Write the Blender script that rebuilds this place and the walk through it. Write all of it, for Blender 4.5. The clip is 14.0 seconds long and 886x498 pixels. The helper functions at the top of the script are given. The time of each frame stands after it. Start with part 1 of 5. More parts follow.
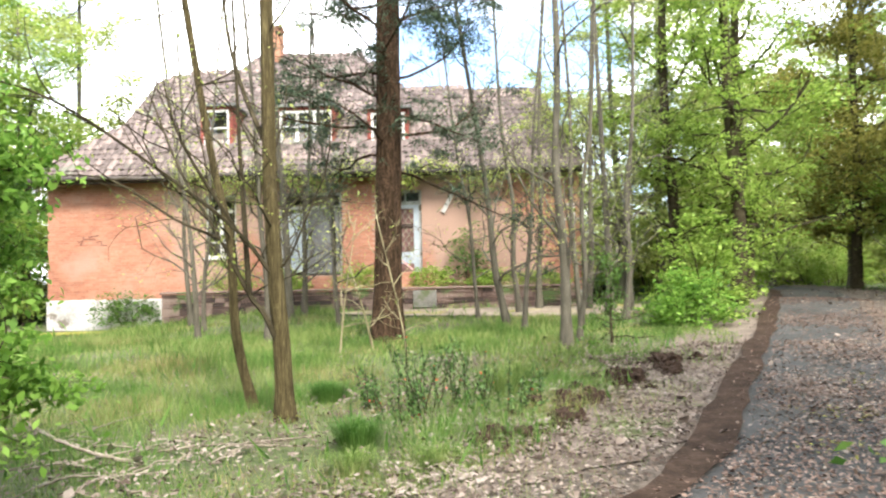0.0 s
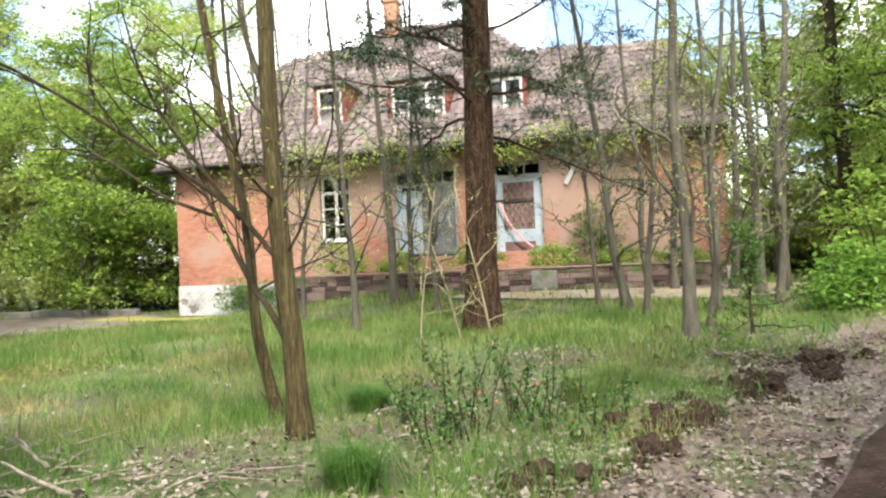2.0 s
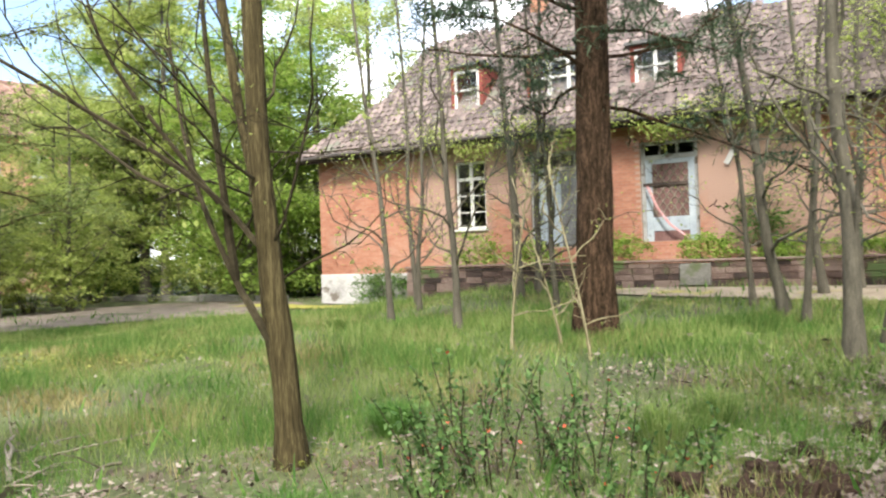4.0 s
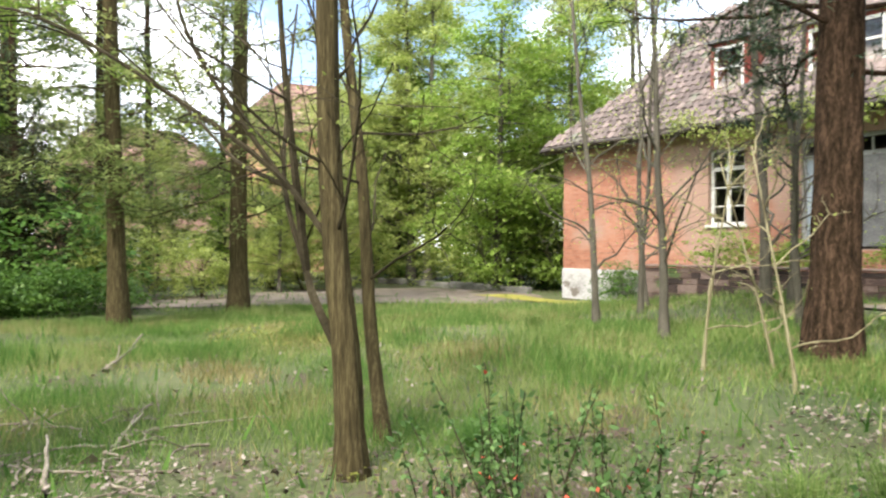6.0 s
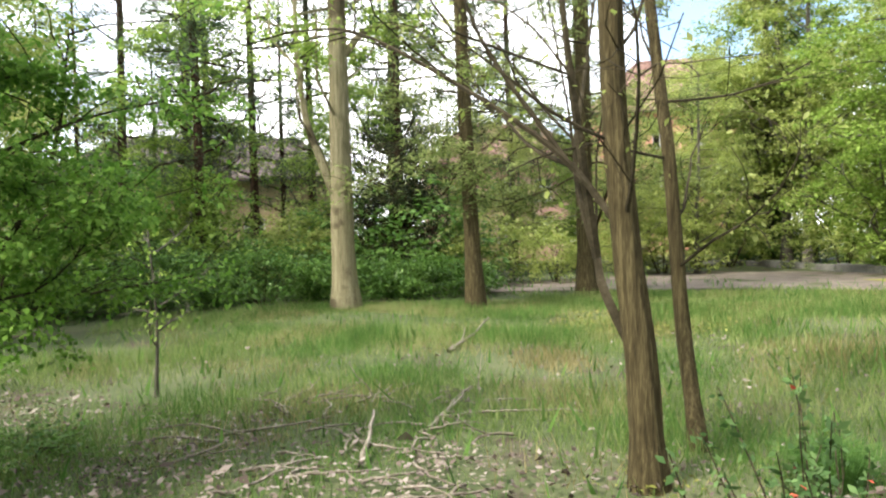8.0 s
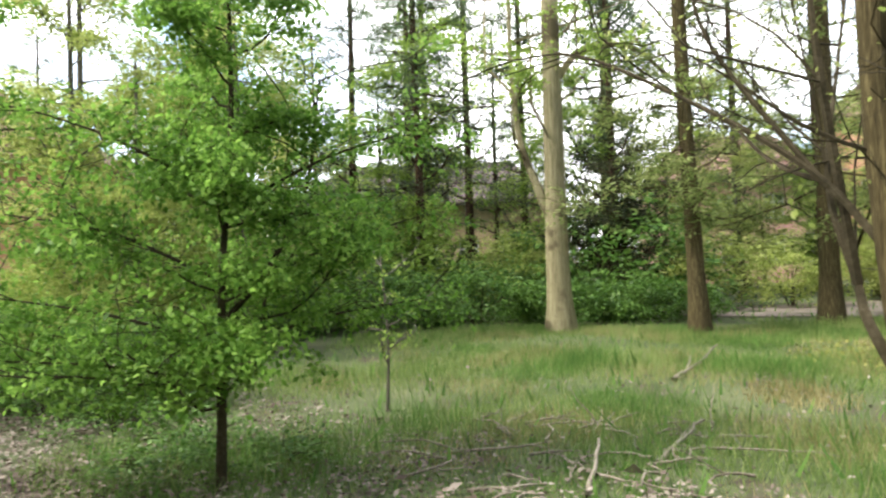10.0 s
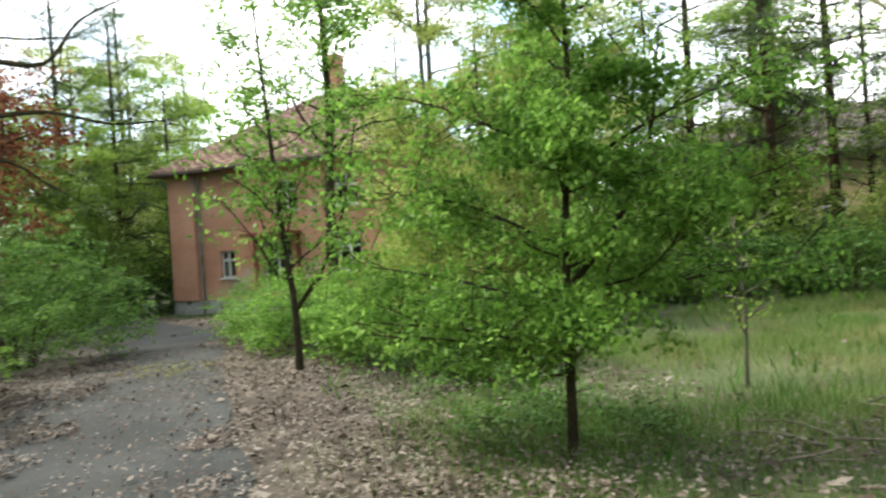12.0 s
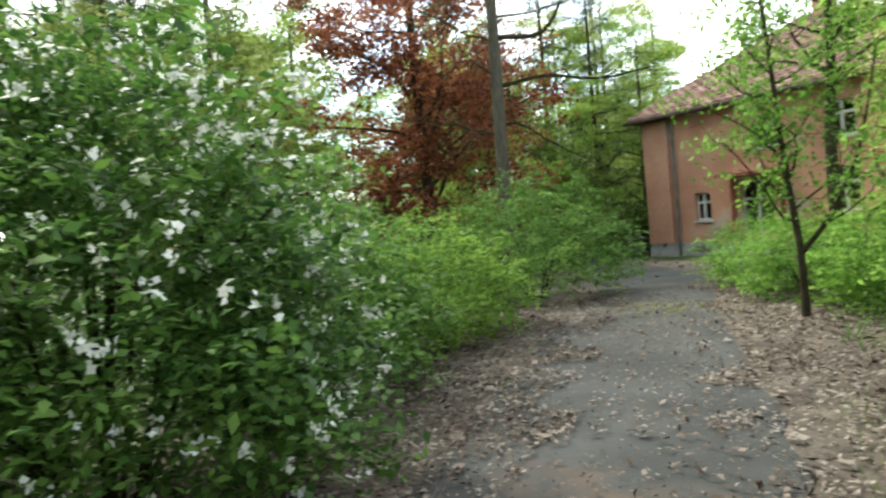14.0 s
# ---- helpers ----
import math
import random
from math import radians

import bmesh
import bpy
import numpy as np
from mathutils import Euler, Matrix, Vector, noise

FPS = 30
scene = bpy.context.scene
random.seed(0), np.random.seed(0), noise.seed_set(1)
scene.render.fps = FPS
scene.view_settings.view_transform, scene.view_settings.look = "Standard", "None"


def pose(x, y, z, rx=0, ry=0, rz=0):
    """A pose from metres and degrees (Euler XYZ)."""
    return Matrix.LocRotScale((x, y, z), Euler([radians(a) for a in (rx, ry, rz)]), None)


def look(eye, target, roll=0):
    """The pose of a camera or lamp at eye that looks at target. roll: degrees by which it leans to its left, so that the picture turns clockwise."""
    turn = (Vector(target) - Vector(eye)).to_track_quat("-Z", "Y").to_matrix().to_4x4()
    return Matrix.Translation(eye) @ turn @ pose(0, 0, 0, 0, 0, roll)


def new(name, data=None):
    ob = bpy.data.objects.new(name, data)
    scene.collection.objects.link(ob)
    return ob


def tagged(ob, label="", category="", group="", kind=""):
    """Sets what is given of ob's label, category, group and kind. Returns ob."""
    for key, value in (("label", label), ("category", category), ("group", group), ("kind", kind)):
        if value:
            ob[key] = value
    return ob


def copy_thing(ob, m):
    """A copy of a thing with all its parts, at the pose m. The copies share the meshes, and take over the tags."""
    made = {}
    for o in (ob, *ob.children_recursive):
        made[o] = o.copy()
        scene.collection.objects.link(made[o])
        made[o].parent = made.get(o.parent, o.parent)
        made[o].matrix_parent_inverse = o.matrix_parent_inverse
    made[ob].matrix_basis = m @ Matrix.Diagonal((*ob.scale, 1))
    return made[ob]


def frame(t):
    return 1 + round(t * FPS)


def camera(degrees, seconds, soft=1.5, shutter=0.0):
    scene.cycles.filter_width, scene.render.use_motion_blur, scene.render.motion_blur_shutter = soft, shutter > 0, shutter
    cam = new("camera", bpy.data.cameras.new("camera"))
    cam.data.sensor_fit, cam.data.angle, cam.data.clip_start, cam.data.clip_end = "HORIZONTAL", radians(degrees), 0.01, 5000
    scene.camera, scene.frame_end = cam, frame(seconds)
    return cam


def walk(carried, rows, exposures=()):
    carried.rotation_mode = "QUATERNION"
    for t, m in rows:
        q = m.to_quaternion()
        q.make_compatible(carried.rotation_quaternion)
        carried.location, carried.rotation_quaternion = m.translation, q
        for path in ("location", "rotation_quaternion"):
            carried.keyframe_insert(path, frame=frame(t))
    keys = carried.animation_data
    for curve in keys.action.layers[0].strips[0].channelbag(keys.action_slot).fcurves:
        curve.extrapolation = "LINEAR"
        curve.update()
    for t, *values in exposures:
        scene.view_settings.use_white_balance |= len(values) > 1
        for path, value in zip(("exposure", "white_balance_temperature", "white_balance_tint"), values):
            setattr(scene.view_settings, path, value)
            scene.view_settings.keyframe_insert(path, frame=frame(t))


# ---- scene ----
cam = camera(64.40, 14.0, soft=2.2, shutter=0.22)
PATH = [
    (0, look((3.867, 3.454, 1.558), (3.722, 8.449, 1.746), -1.26)),
    (0.5, look((4.054, 4.071, 1.540), (3.418, 9.028, 1.683), -1.96)),
    (1, look((4.275, 4.599, 1.529), (3.344, 9.512, 1.583), -0.32)),
    (1.5, look((4.454, 5.003, 1.531), (3.424, 9.896, 1.584), -1.73)),
    (2, look((4.709, 5.317, 1.542), (3.487, 10.165, 1.616), -2.50)),
    (2.2, look((4.804, 5.486, 1.560), (3.471, 10.305, 1.599), -1.43)),
    (4.3, look((5.466, 7.307, 1.514), (2.712, 11.479, 1.612), -2.55)),
    (4.5, look((5.534, 7.484, 1.506), (2.500, 11.455, 1.653), -2.52)),
    (5, look((5.672, 7.879, 1.522), (2.232, 11.508, 1.527), -1.79)),
    (5.5, look((5.775, 8.211, 1.556), (2.150, 11.655, 1.598), -1.63)),
    (6, look((5.938, 8.536, 1.529), (2.038, 11.665, 1.549), 0.31)),
    (6.5, look((5.844, 8.859, 1.506), (1.435, 11.213, 1.371), -1.61)),
    (7, look((5.742, 9.072, 1.525), (1.027, 10.729, 1.346), -1.52)),
    (7.2, look((5.751, 9.139, 1.528), (0.932, 10.463, 1.373), -2.63)),
    (9.3, look((5.869, 9.118, 1.578), (0.877, 9.394, 1.629), 0.10)),
    (9.5, look((5.847, 9.098, 1.578), (0.848, 9.114, 1.658), -0.77)),
    (10, look((5.803, 9.042, 1.578), (0.848, 8.388, 1.687), -1.66)),
    (10.5, look((5.805, 8.988, 1.558), (0.952, 7.791, 1.670), -2.33)),
    (11, look((5.735, 8.935, 1.574), (0.997, 7.339, 1.635), -2.85)),
    (11.5, look((5.671, 8.936, 1.560), (1.140, 6.823, 1.591), -3.39)),
    (11.8, look((5.624, 8.920, 1.560), (1.272, 6.457, 1.569), -3.73)),
    (12, look((5.608, 8.907, 1.549), (1.483, 6.080, 1.543), -3.67)),
    (12.5, look((5.699, 8.896, 1.533), (2.000, 5.532, 1.515), -4.39)),
    (13, look((5.879, 8.894, 1.529), (2.553, 5.161, 1.547), -5.51)),
    (13.5, look((5.985, 8.830, 1.555), (3.414, 4.543, 1.449), -4.46)),
    (14, look((6.092, 8.847, 1.588), (4.477, 4.117, 1.426), -5.04)),
]
walk(cam, PATH, exposures=[(0, 2.1, 6500, 10), (1, 1.85, 6500, 10), (2, 1.82, 6500, 10), (5, 1.75, 6500, 10), (7, 1.78, 6500, 10), (10, 1.73, 6500, 9), (12, 1.48, 6500, 3), (13, 1.2, 6500, 0), (14, 1.55, 6500, 0)])

# ---- world and sun ----
world = bpy.data.worlds.new("sky")
scene.world = world
world.use_nodes = True
wn, wl = world.node_tree.nodes, world.node_tree.links
wn.clear()
w_out = wn.new("ShaderNodeOutputWorld")
w_bg = wn.new("ShaderNodeBackground")
w_sky = wn.new("ShaderNodeTexSky")
w_sky.sky_type = "NISHITA"
w_sky.sun_disc = False
w_sky.sun_elevation = radians(48)
w_sky.sun_rotation = radians(205)
w_map = wn.new("ShaderNodeTexCoord")
w_noise = wn.new("ShaderNodeTexNoise")
w_noise.inputs["Scale"].default_value = 2.6
w_noise.inputs["Detail"].default_value = 6
w_ramp = wn.new("ShaderNodeValToRGB")
w_ramp.color_ramp.elements[0].position = 0.43
w_ramp.color_ramp.elements[1].position = 0.57
w_mix = wn.new("ShaderNodeMixRGB")
w_mix.inputs[2].default_value = (12.0, 12.0, 11.9, 1)
wl.new(w_map.outputs["Generated"], w_noise.inputs["Vector"])
wl.new(w_noise.outputs["Fac"], w_ramp.inputs[0])
wl.new(w_ramp.outputs[0], w_mix.inputs[0])
wl.new(w_sky.outputs[0], w_mix.inputs[1])
wl.new(w_mix.outputs[0], w_bg.inputs[0])
w_bg.inputs[1].default_value = 0.13
wl.new(w_bg.outputs[0], w_out.inputs[0])

sun = new("sun", bpy.data.lights.new("sun", "SUN"))
sun.data.energy = 2.6
sun.data.angle = radians(11)
sun.data.color = (1.0, 0.95, 0.86)
sun.matrix_world = pose(0, 0, 30, 42, 0, 25)


# ---- materials ----
def material(name, colours, scale=8.0, fine=60.0, rough=0.85, bump=0.3, island=0.0, stretch=(1, 1, 1), translucent=0.0,
             metal=0.0, per_object=False, spots=None, gloss=0.3):
    """A surface with two scales of colour variation and relief. colours: dark, middle, light."""
    m = bpy.data.materials.new(name)
    m.use_nodes = True
    n, l = m.node_tree.nodes, m.node_tree.links
    b = n["Principled BSDF"]
    b.inputs["Roughness"].default_value = rough
    b.inputs["Metallic"].default_value = metal
    b.inputs["Specular IOR Level"].default_value = gloss
    tc, mp = n.new("ShaderNodeTexCoord"), n.new("ShaderNodeMapping")
    mp.inputs["Scale"].default_value = stretch
    l.new(tc.outputs["Object"], mp.inputs[0])
    big, small = n.new("ShaderNodeTexNoise"), n.new("ShaderNodeTexNoise")
    big.inputs["Scale"].default_value, small.inputs["Scale"].default_value = scale, fine
    big.inputs["Detail"].default_value = small.inputs["Detail"].default_value = 5
    l.new(mp.outputs[0], big.inputs["Vector"])
    l.new(mp.outputs[0], small.inputs["Vector"])
    add = n.new("ShaderNodeMath")
    add.operation = "MULTIPLY_ADD"
    add.inputs[1].default_value = 0.45
    l.new(small.outputs["Fac"], add.inputs[0])
    half = n.new("ShaderNodeMath")
    half.operation = "MULTIPLY"
    half.inputs[1].default_value = 0.55
    l.new(big.outputs["Fac"], half.inputs[0])
    l.new(half.outputs[0], add.inputs[2])
    value = add
    if island or per_object:
        info = n.new("ShaderNodeObjectInfo" if per_object else "ShaderNodeNewGeometry")
        sp = n.new("ShaderNodeMath")
        sp.operation = "MULTIPLY_ADD"
        sp.inputs[1].default_value = island or 0.3
        l.new(info.outputs["Random" if per_object else "Random Per Island"], sp.inputs[0])
        sub = n.new("ShaderNodeMath")
        sub.operation = "SUBTRACT"
        sub.inputs[1].default_value = 0.5 * (island or 0.3)
        l.new(add.outputs[0], sub.inputs[0])
        l.new(sub.outputs[0], sp.inputs[2])
        value = sp
    ramp = n.new("ShaderNodeValToRGB")
    e = ramp.color_ramp.elements
    e[0].position, e[1].position = 0.32, 0.68
    e[0].color, e[1].color = (*colours[0], 1), (*colours[2], 1)
    mid = e.new(0.5)
    mid.color = (*colours[1], 1)
    l.new(value.outputs[0], ramp.inputs[0])
    colour = ramp.outputs[0]
    if spots:
        tex = n.new("ShaderNodeTexNoise")
        tex.inputs["Scale"].default_value = spots[1]
        tex.inputs["Detail"].default_value = 6
        l.new(tc.outputs["Object"], tex.inputs["Vector"])
        r2 = n.new("ShaderNodeValToRGB")
        r2.color_ramp.elements[0].position, r2.color_ramp.elements[1].position = spots[2], spots[2] + 0.07
        l.new(tex.outputs["Fac"], r2.inputs[0])
        mx = n.new("ShaderNodeMixRGB")
        mx.inputs[2].default_value = (*spots[0], 1)
        l.new(r2.outputs[0], mx.inputs[0])
        l.new(colour, mx.inputs[1])
        colour = mx.outputs[0]
    l.new(colour, b.inputs["Base Color"])
    if bump:
        bp = n.new("ShaderNodeBump")
        bp.inputs["Strength"].default_value = bump
        bp.inputs["Distance"].default_value = 0.02
        l.new(add.outputs[0], bp.inputs["Height"])
        l.new(bp.outputs[0], b.inputs["Normal"])
    if translucent:
        tr, mx, out = n.new("ShaderNodeBsdfTranslucent"), n.new("ShaderNodeMixShader"), n["Material Output"]
        l.new(colour, tr.inputs[0])
        mx.inputs[0].default_value = translucent
        l.new(b.outputs[0], mx.inputs[1])
        l.new(tr.outputs[0], mx.inputs[2])
        l.new(mx.outputs[0], out.inputs[0])
    return m


def leaf(name, dark, mid, light, rough=0.5, translucent=0.45, gloss=0.12):
    return material(name, (dark, mid, light), 0.6, 3.0, rough, 0, island=0.35, translucent=translucent, gloss=gloss)


LEAF_FRESH = leaf("fresh green leaves", (0.11, 0.185, 0.028), (0.215, 0.325, 0.055), (0.34, 0.45, 0.105), 0.5, 0.5)
LEAF_SAPLING = leaf("deep fresh green leaves", (0.07, 0.155, 0.022), (0.15, 0.285, 0.043), (0.265, 0.425, 0.09), 0.45, 0.58)
LEAF_YELLOW = leaf("yellow green leaves", (0.185, 0.245, 0.05), (0.32, 0.38, 0.1), (0.44, 0.48, 0.17), 0.5, 0.55)
LEAF_DARK = leaf("dark shrub leaves", (0.035, 0.085, 0.014), (0.075, 0.155, 0.026), (0.135, 0.235, 0.048), 0.45, 0.4, 0.25)
LEAF_NEEDLE = leaf("blue green needles", (0.035, 0.06, 0.028), (0.075, 0.115, 0.055), (0.135, 0.185, 0.09), 0.6, 0.4)
LEAF_COPPER = leaf("copper red leaves", (0.1, 0.032, 0.018), (0.22, 0.075, 0.038), (0.34, 0.14, 0.06))
LEAF_HOLLY = leaf("holly leaves", (0.035, 0.075, 0.02), (0.08, 0.15, 0.045), (0.15, 0.24, 0.08), 0.5, 0.35)
LEAF_MOSS = leaf("yellow moss", (0.12, 0.128, 0.026), (0.215, 0.215, 0.05), (0.32, 0.305, 0.085), 0.8, 0.15)
GRAVEL = material("trodden grey brown gravel", ((0.08, 0.064, 0.05), (0.135, 0.11, 0.088), (0.21, 0.178, 0.145)), 1.5, 40, 0.95, 0.5, spots=((0.07, 0.075, 0.03), 0.9, 0.58))
LEAF_YEW = leaf("dark yew needles", (0.014, 0.022, 0.009), (0.032, 0.043, 0.018), (0.075, 0.075, 0.03), 0.6, 0.2)
LEAF_OLIVE = leaf("olive brown spring leaves", (0.1, 0.1, 0.02), (0.19, 0.185, 0.04), (0.29, 0.27, 0.07), 0.5, 0.55)
LEAF_MID = leaf("mid green shrub leaves", (0.05, 0.115, 0.022), (0.115, 0.22, 0.04), (0.21, 0.335, 0.08), 0.45, 0.5)
LEAF_DARKMID = leaf("flowering shrub leaves", (0.035, 0.085, 0.018), (0.085, 0.175, 0.033), (0.17, 0.285, 0.065), 0.45, 0.45, 0.2)
LEAF_FIR = leaf("dark fir needles", (0.02, 0.038, 0.022), (0.046, 0.074, 0.042), (0.09, 0.125, 0.072), 0.6, 0.25)
LEAF_LARCH = leaf("soft light green needles", (0.09, 0.125, 0.035), (0.18, 0.23, 0.07), (0.3, 0.345, 0.13), 0.6, 0.58)
LEAF_LANE = leaf("bright lane shrub leaves", (0.075, 0.15, 0.02), (0.165, 0.285, 0.042), (0.28, 0.42, 0.085), 0.5, 0.5)
BERRY = leaf("red berries", (0.4, 0.05, 0.03), (0.55, 0.08, 0.05), (0.65, 0.14, 0.08), 0.4, 0.1)
PETAL = leaf("white petals", (0.75, 0.75, 0.7), (0.82, 0.82, 0.78), (0.85, 0.85, 0.82), 0.6, 0.3)
LILAC = leaf("lilac petals", (0.315, 0.18, 0.315), (0.405, 0.252, 0.405), (0.495, 0.324, 0.45), 0.6, 0.3)
DRY_LEAF = leaf("dry fallen leaves", (0.06, 0.043, 0.033), (0.15, 0.116, 0.094), (0.28, 0.236, 0.2), 0.8, 0.1)
GRASS = leaf("grass blades", (0.08, 0.135, 0.03), (0.16, 0.24, 0.06), (0.29, 0.335, 0.125), 0.6, 0.45)
CRUMB = leaf("brown leaf crumbs", (0.065, 0.04, 0.03), (0.15, 0.1, 0.078), (0.27, 0.2, 0.165), 0.9, 0.05)
STRAW = leaf("dry straw", (0.15, 0.13, 0.05), (0.26, 0.22, 0.095), (0.38, 0.33, 0.17), 0.7, 0.25)
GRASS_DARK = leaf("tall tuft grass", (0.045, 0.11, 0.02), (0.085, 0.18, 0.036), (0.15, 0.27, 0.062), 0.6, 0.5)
BARK = material("grey brown bark", ((0.013, 0.01, 0.005), (0.06, 0.047, 0.022), (0.14, 0.114, 0.054)), 7, 26, 0.95, 1.0, stretch=(6, 6, 0.45), gloss=0.1)
BARK_GREY = material("smooth grey bark", ((0.0364, 0.0328, 0.0234), (0.078, 0.0692, 0.0504), (0.125, 0.112, 0.0832)), 5, 30, 0.9, 0.6, stretch=(3, 3, 0.6))
BARK_PINE = material("dark red brown pine bark", ((0.005, 0.0035, 0.002), (0.032, 0.02, 0.012), (0.105, 0.064, 0.04)), 6, 24, 0.95, 1.0, stretch=(3.2, 3.2, 0.7), gloss=0.08)
BARK_PALE = material("pale peeled bark", ((0.105, 0.09, 0.047), (0.2, 0.175, 0.1), (0.3, 0.268, 0.165)), 4, 20, 0.85, 0.7, stretch=(5, 5, 0.35), spots=((0.085, 0.07, 0.04), 1.3, 0.54), gloss=0.1)
TWIG = material("dark twigs", ((0.018, 0.015, 0.009), (0.04, 0.033, 0.019), (0.07, 0.058, 0.036)), 8, 40, 0.95, 0.3, gloss=0.08)
DEADWOOD = material("weathered dead wood", ((0.072, 0.0576, 0.0432), (0.173, 0.144, 0.108), (0.302, 0.266, 0.216)), 6, 40, 0.9, 0.5)
SOIL = material("grassy soil", ((0.031, 0.0434, 0.0155), (0.062, 0.0775, 0.0279), (0.118, 0.118, 0.0589)), 0.5, 14, 0.95, 0.8, spots=((0.0651, 0.0508, 0.0329), 1.1, 0.56))
LITTER_SOIL = material("brown leaf mould", ((0.033, 0.027, 0.02), (0.078, 0.062, 0.049), (0.15, 0.125, 0.1)), 2.5, 30, 0.95, 0.9)
# paler than LITTER_SOIL: open sunlight is put into the soil colour
VERGE = material("dry pinkish brown verge soil, sunlit tone", ((0.06, 0.045, 0.034), (0.115, 0.089, 0.07), (0.19, 0.155, 0.127)), 2.0, 40, 0.95, 0.9, spots=((0.075, 0.085, 0.035), 1.2, 0.57))
ASPHALT = material("worn grey asphalt", ((0.024, 0.024, 0.023), (0.04, 0.04, 0.038), (0.07, 0.069, 0.066)), 1.2, 70, 0.9, 0.5, spots=((0.075, 0.056, 0.045), 0.8, 0.6))
MOSS = material("yellow green moss", ((0.115, 0.122, 0.022), (0.216, 0.202, 0.036), (0.324, 0.288, 0.065)), 2, 25, 0.95, 0.6)
SAND = material("dry sandy soil with moss", ((0.11, 0.085, 0.06), (0.19, 0.155, 0.115), (0.28, 0.24, 0.175)), 2, 25, 0.95, 0.6, spots=((0.22, 0.2, 0.05), 0.9, 0.54))
MOULD = material("dark brown soil", ((0.012, 0.008, 0.006), (0.031, 0.02, 0.014), (0.07, 0.046, 0.034)), 4, 30, 0.95, 0.9, gloss=0.1)
BRICK = material("weathered orange brick", ((0.245, 0.108, 0.0662), (0.346, 0.173, 0.109), (0.418, 0.248, 0.173)), 0.7, 22, 0.9, 0.3)
BRICK_SALMON = material("salmon brick", ((0.33, 0.155, 0.098), (0.46, 0.24, 0.156), (0.54, 0.335, 0.24)), 0.7, 22, 0.9, 0.3, spots=((0.44, 0.32, 0.25), 0.5, 0.6))
MORTAR = material("grey pink mortar", ((0.22, 0.145, 0.11), (0.29, 0.2, 0.155), (0.35, 0.255, 0.2)), 1.0, 30, 0.95, 0.3)
STONE_DARK = material("dark red terrace stone", ((0.0288, 0.0202, 0.0173), (0.0828, 0.0526, 0.0432), (0.18, 0.13, 0.108)), 2, 18, 0.9, 0.8, per_object=True, island=0.4, spots=((0.072, 0.101, 0.036), 1.7, 0.57))
OLD_PAINT = material("grey flaking paint", ((0.144, 0.137, 0.122), (0.274, 0.274, 0.259), (0.374, 0.374, 0.36)), 3, 30, 0.8, 0.4, spots=((0.115, 0.0936, 0.072), 4, 0.56))
WHITE_PAINT = material("chipped white paint", ((0.374, 0.367, 0.34), (0.49, 0.483, 0.456), (0.544, 0.537, 0.517)), 2, 30, 0.7, 0.2, spots=((0.204, 0.184, 0.156), 5, 0.66))
PLASTER = material("whitewashed plinth plaster", ((0.22, 0.21, 0.2), (0.37, 0.36, 0.345), (0.47, 0.46, 0.45)), 1.5, 14, 0.9, 0.5, spots=((0.14, 0.12, 0.1), 2.2, 0.57))
TILE = material("weathered roof tile", ((0.0612, 0.0475, 0.0432), (0.122, 0.095, 0.0864), (0.209, 0.162, 0.144)), 0.8, 20, 0.9, 0.4, per_object=True, island=0.22, spots=((0.122, 0.122, 0.0936), 1.4, 0.6))
TILE_ISL = material("weathered roof tiles", ((0.0612, 0.0475, 0.0432), (0.122, 0.095, 0.0864), (0.209, 0.162, 0.144)), 0.8, 20, 0.9, 0.4, island=0.25, spots=((0.122, 0.122, 0.0936), 1.4, 0.6))
TILE_RED = material("orange roof tiles", ((0.0936, 0.0518, 0.0382), (0.173, 0.0994, 0.0756), (0.259, 0.169, 0.133)), 0.8, 16, 0.9, 0.4, island=0.3)
DARK_WOOD = material("dark eave boards", ((0.018, 0.013, 0.0101), (0.0396, 0.0274, 0.0216), (0.072, 0.054, 0.0432)), 3, 30, 0.85, 0.4)
RED_WOOD = material("oxide red painted wood", ((0.115, 0.0252, 0.018), (0.18, 0.0432, 0.0324), (0.238, 0.0792, 0.0576)), 3, 30, 0.8, 0.3)
BLUE_DOOR = material("pale blue door paint", ((0.2, 0.235, 0.26), (0.29, 0.33, 0.355), (0.37, 0.4, 0.42)), 2, 30, 0.7, 0.3, spots=((0.16, 0.16, 0.15), 3, 0.6))
GREY_BOARD = material("weathered grey board", ((0.0576, 0.0576, 0.0576), (0.115, 0.115, 0.112), (0.187, 0.184, 0.176)), 2, 30, 0.85, 0.4)
LATTICE = material("brown red panel", ((0.072, 0.036, 0.0324), (0.13, 0.0684, 0.0612), (0.202, 0.122, 0.108)), 3, 30, 0.85, 0.4)
# the dimness of the rooms is put into this dark grey
ROOM = material("room plaster darkened for dimness", ((0.0576, 0.054, 0.0504), (0.0936, 0.0864, 0.0792), (0.144, 0.137, 0.122)), 1, 20, 0.95, 0.2)
METAL = material("rusted dark gutter", ((0.0288, 0.0252, 0.0216), (0.0576, 0.049, 0.0432), (0.108, 0.0864, 0.072)), 3, 30, 0.7, 0.3, metal=0.2)
GRAFFITI = material("dark spray paint", ((0.0432, 0.0216, 0.0216), (0.0648, 0.0324, 0.0288), (0.0936, 0.0504, 0.0432)), 3, 30, 0.8, 0)
YELLOW_WALL = material("yellow render", ((0.187, 0.144, 0.072), (0.259, 0.202, 0.108), (0.331, 0.274, 0.166)), 0.8, 14, 0.9, 0.3)
PINK_WALL = material("pink render", ((0.396, 0.216, 0.173), (0.475, 0.288, 0.238), (0.54, 0.374, 0.324)), 0.8, 14, 0.9, 0.3)
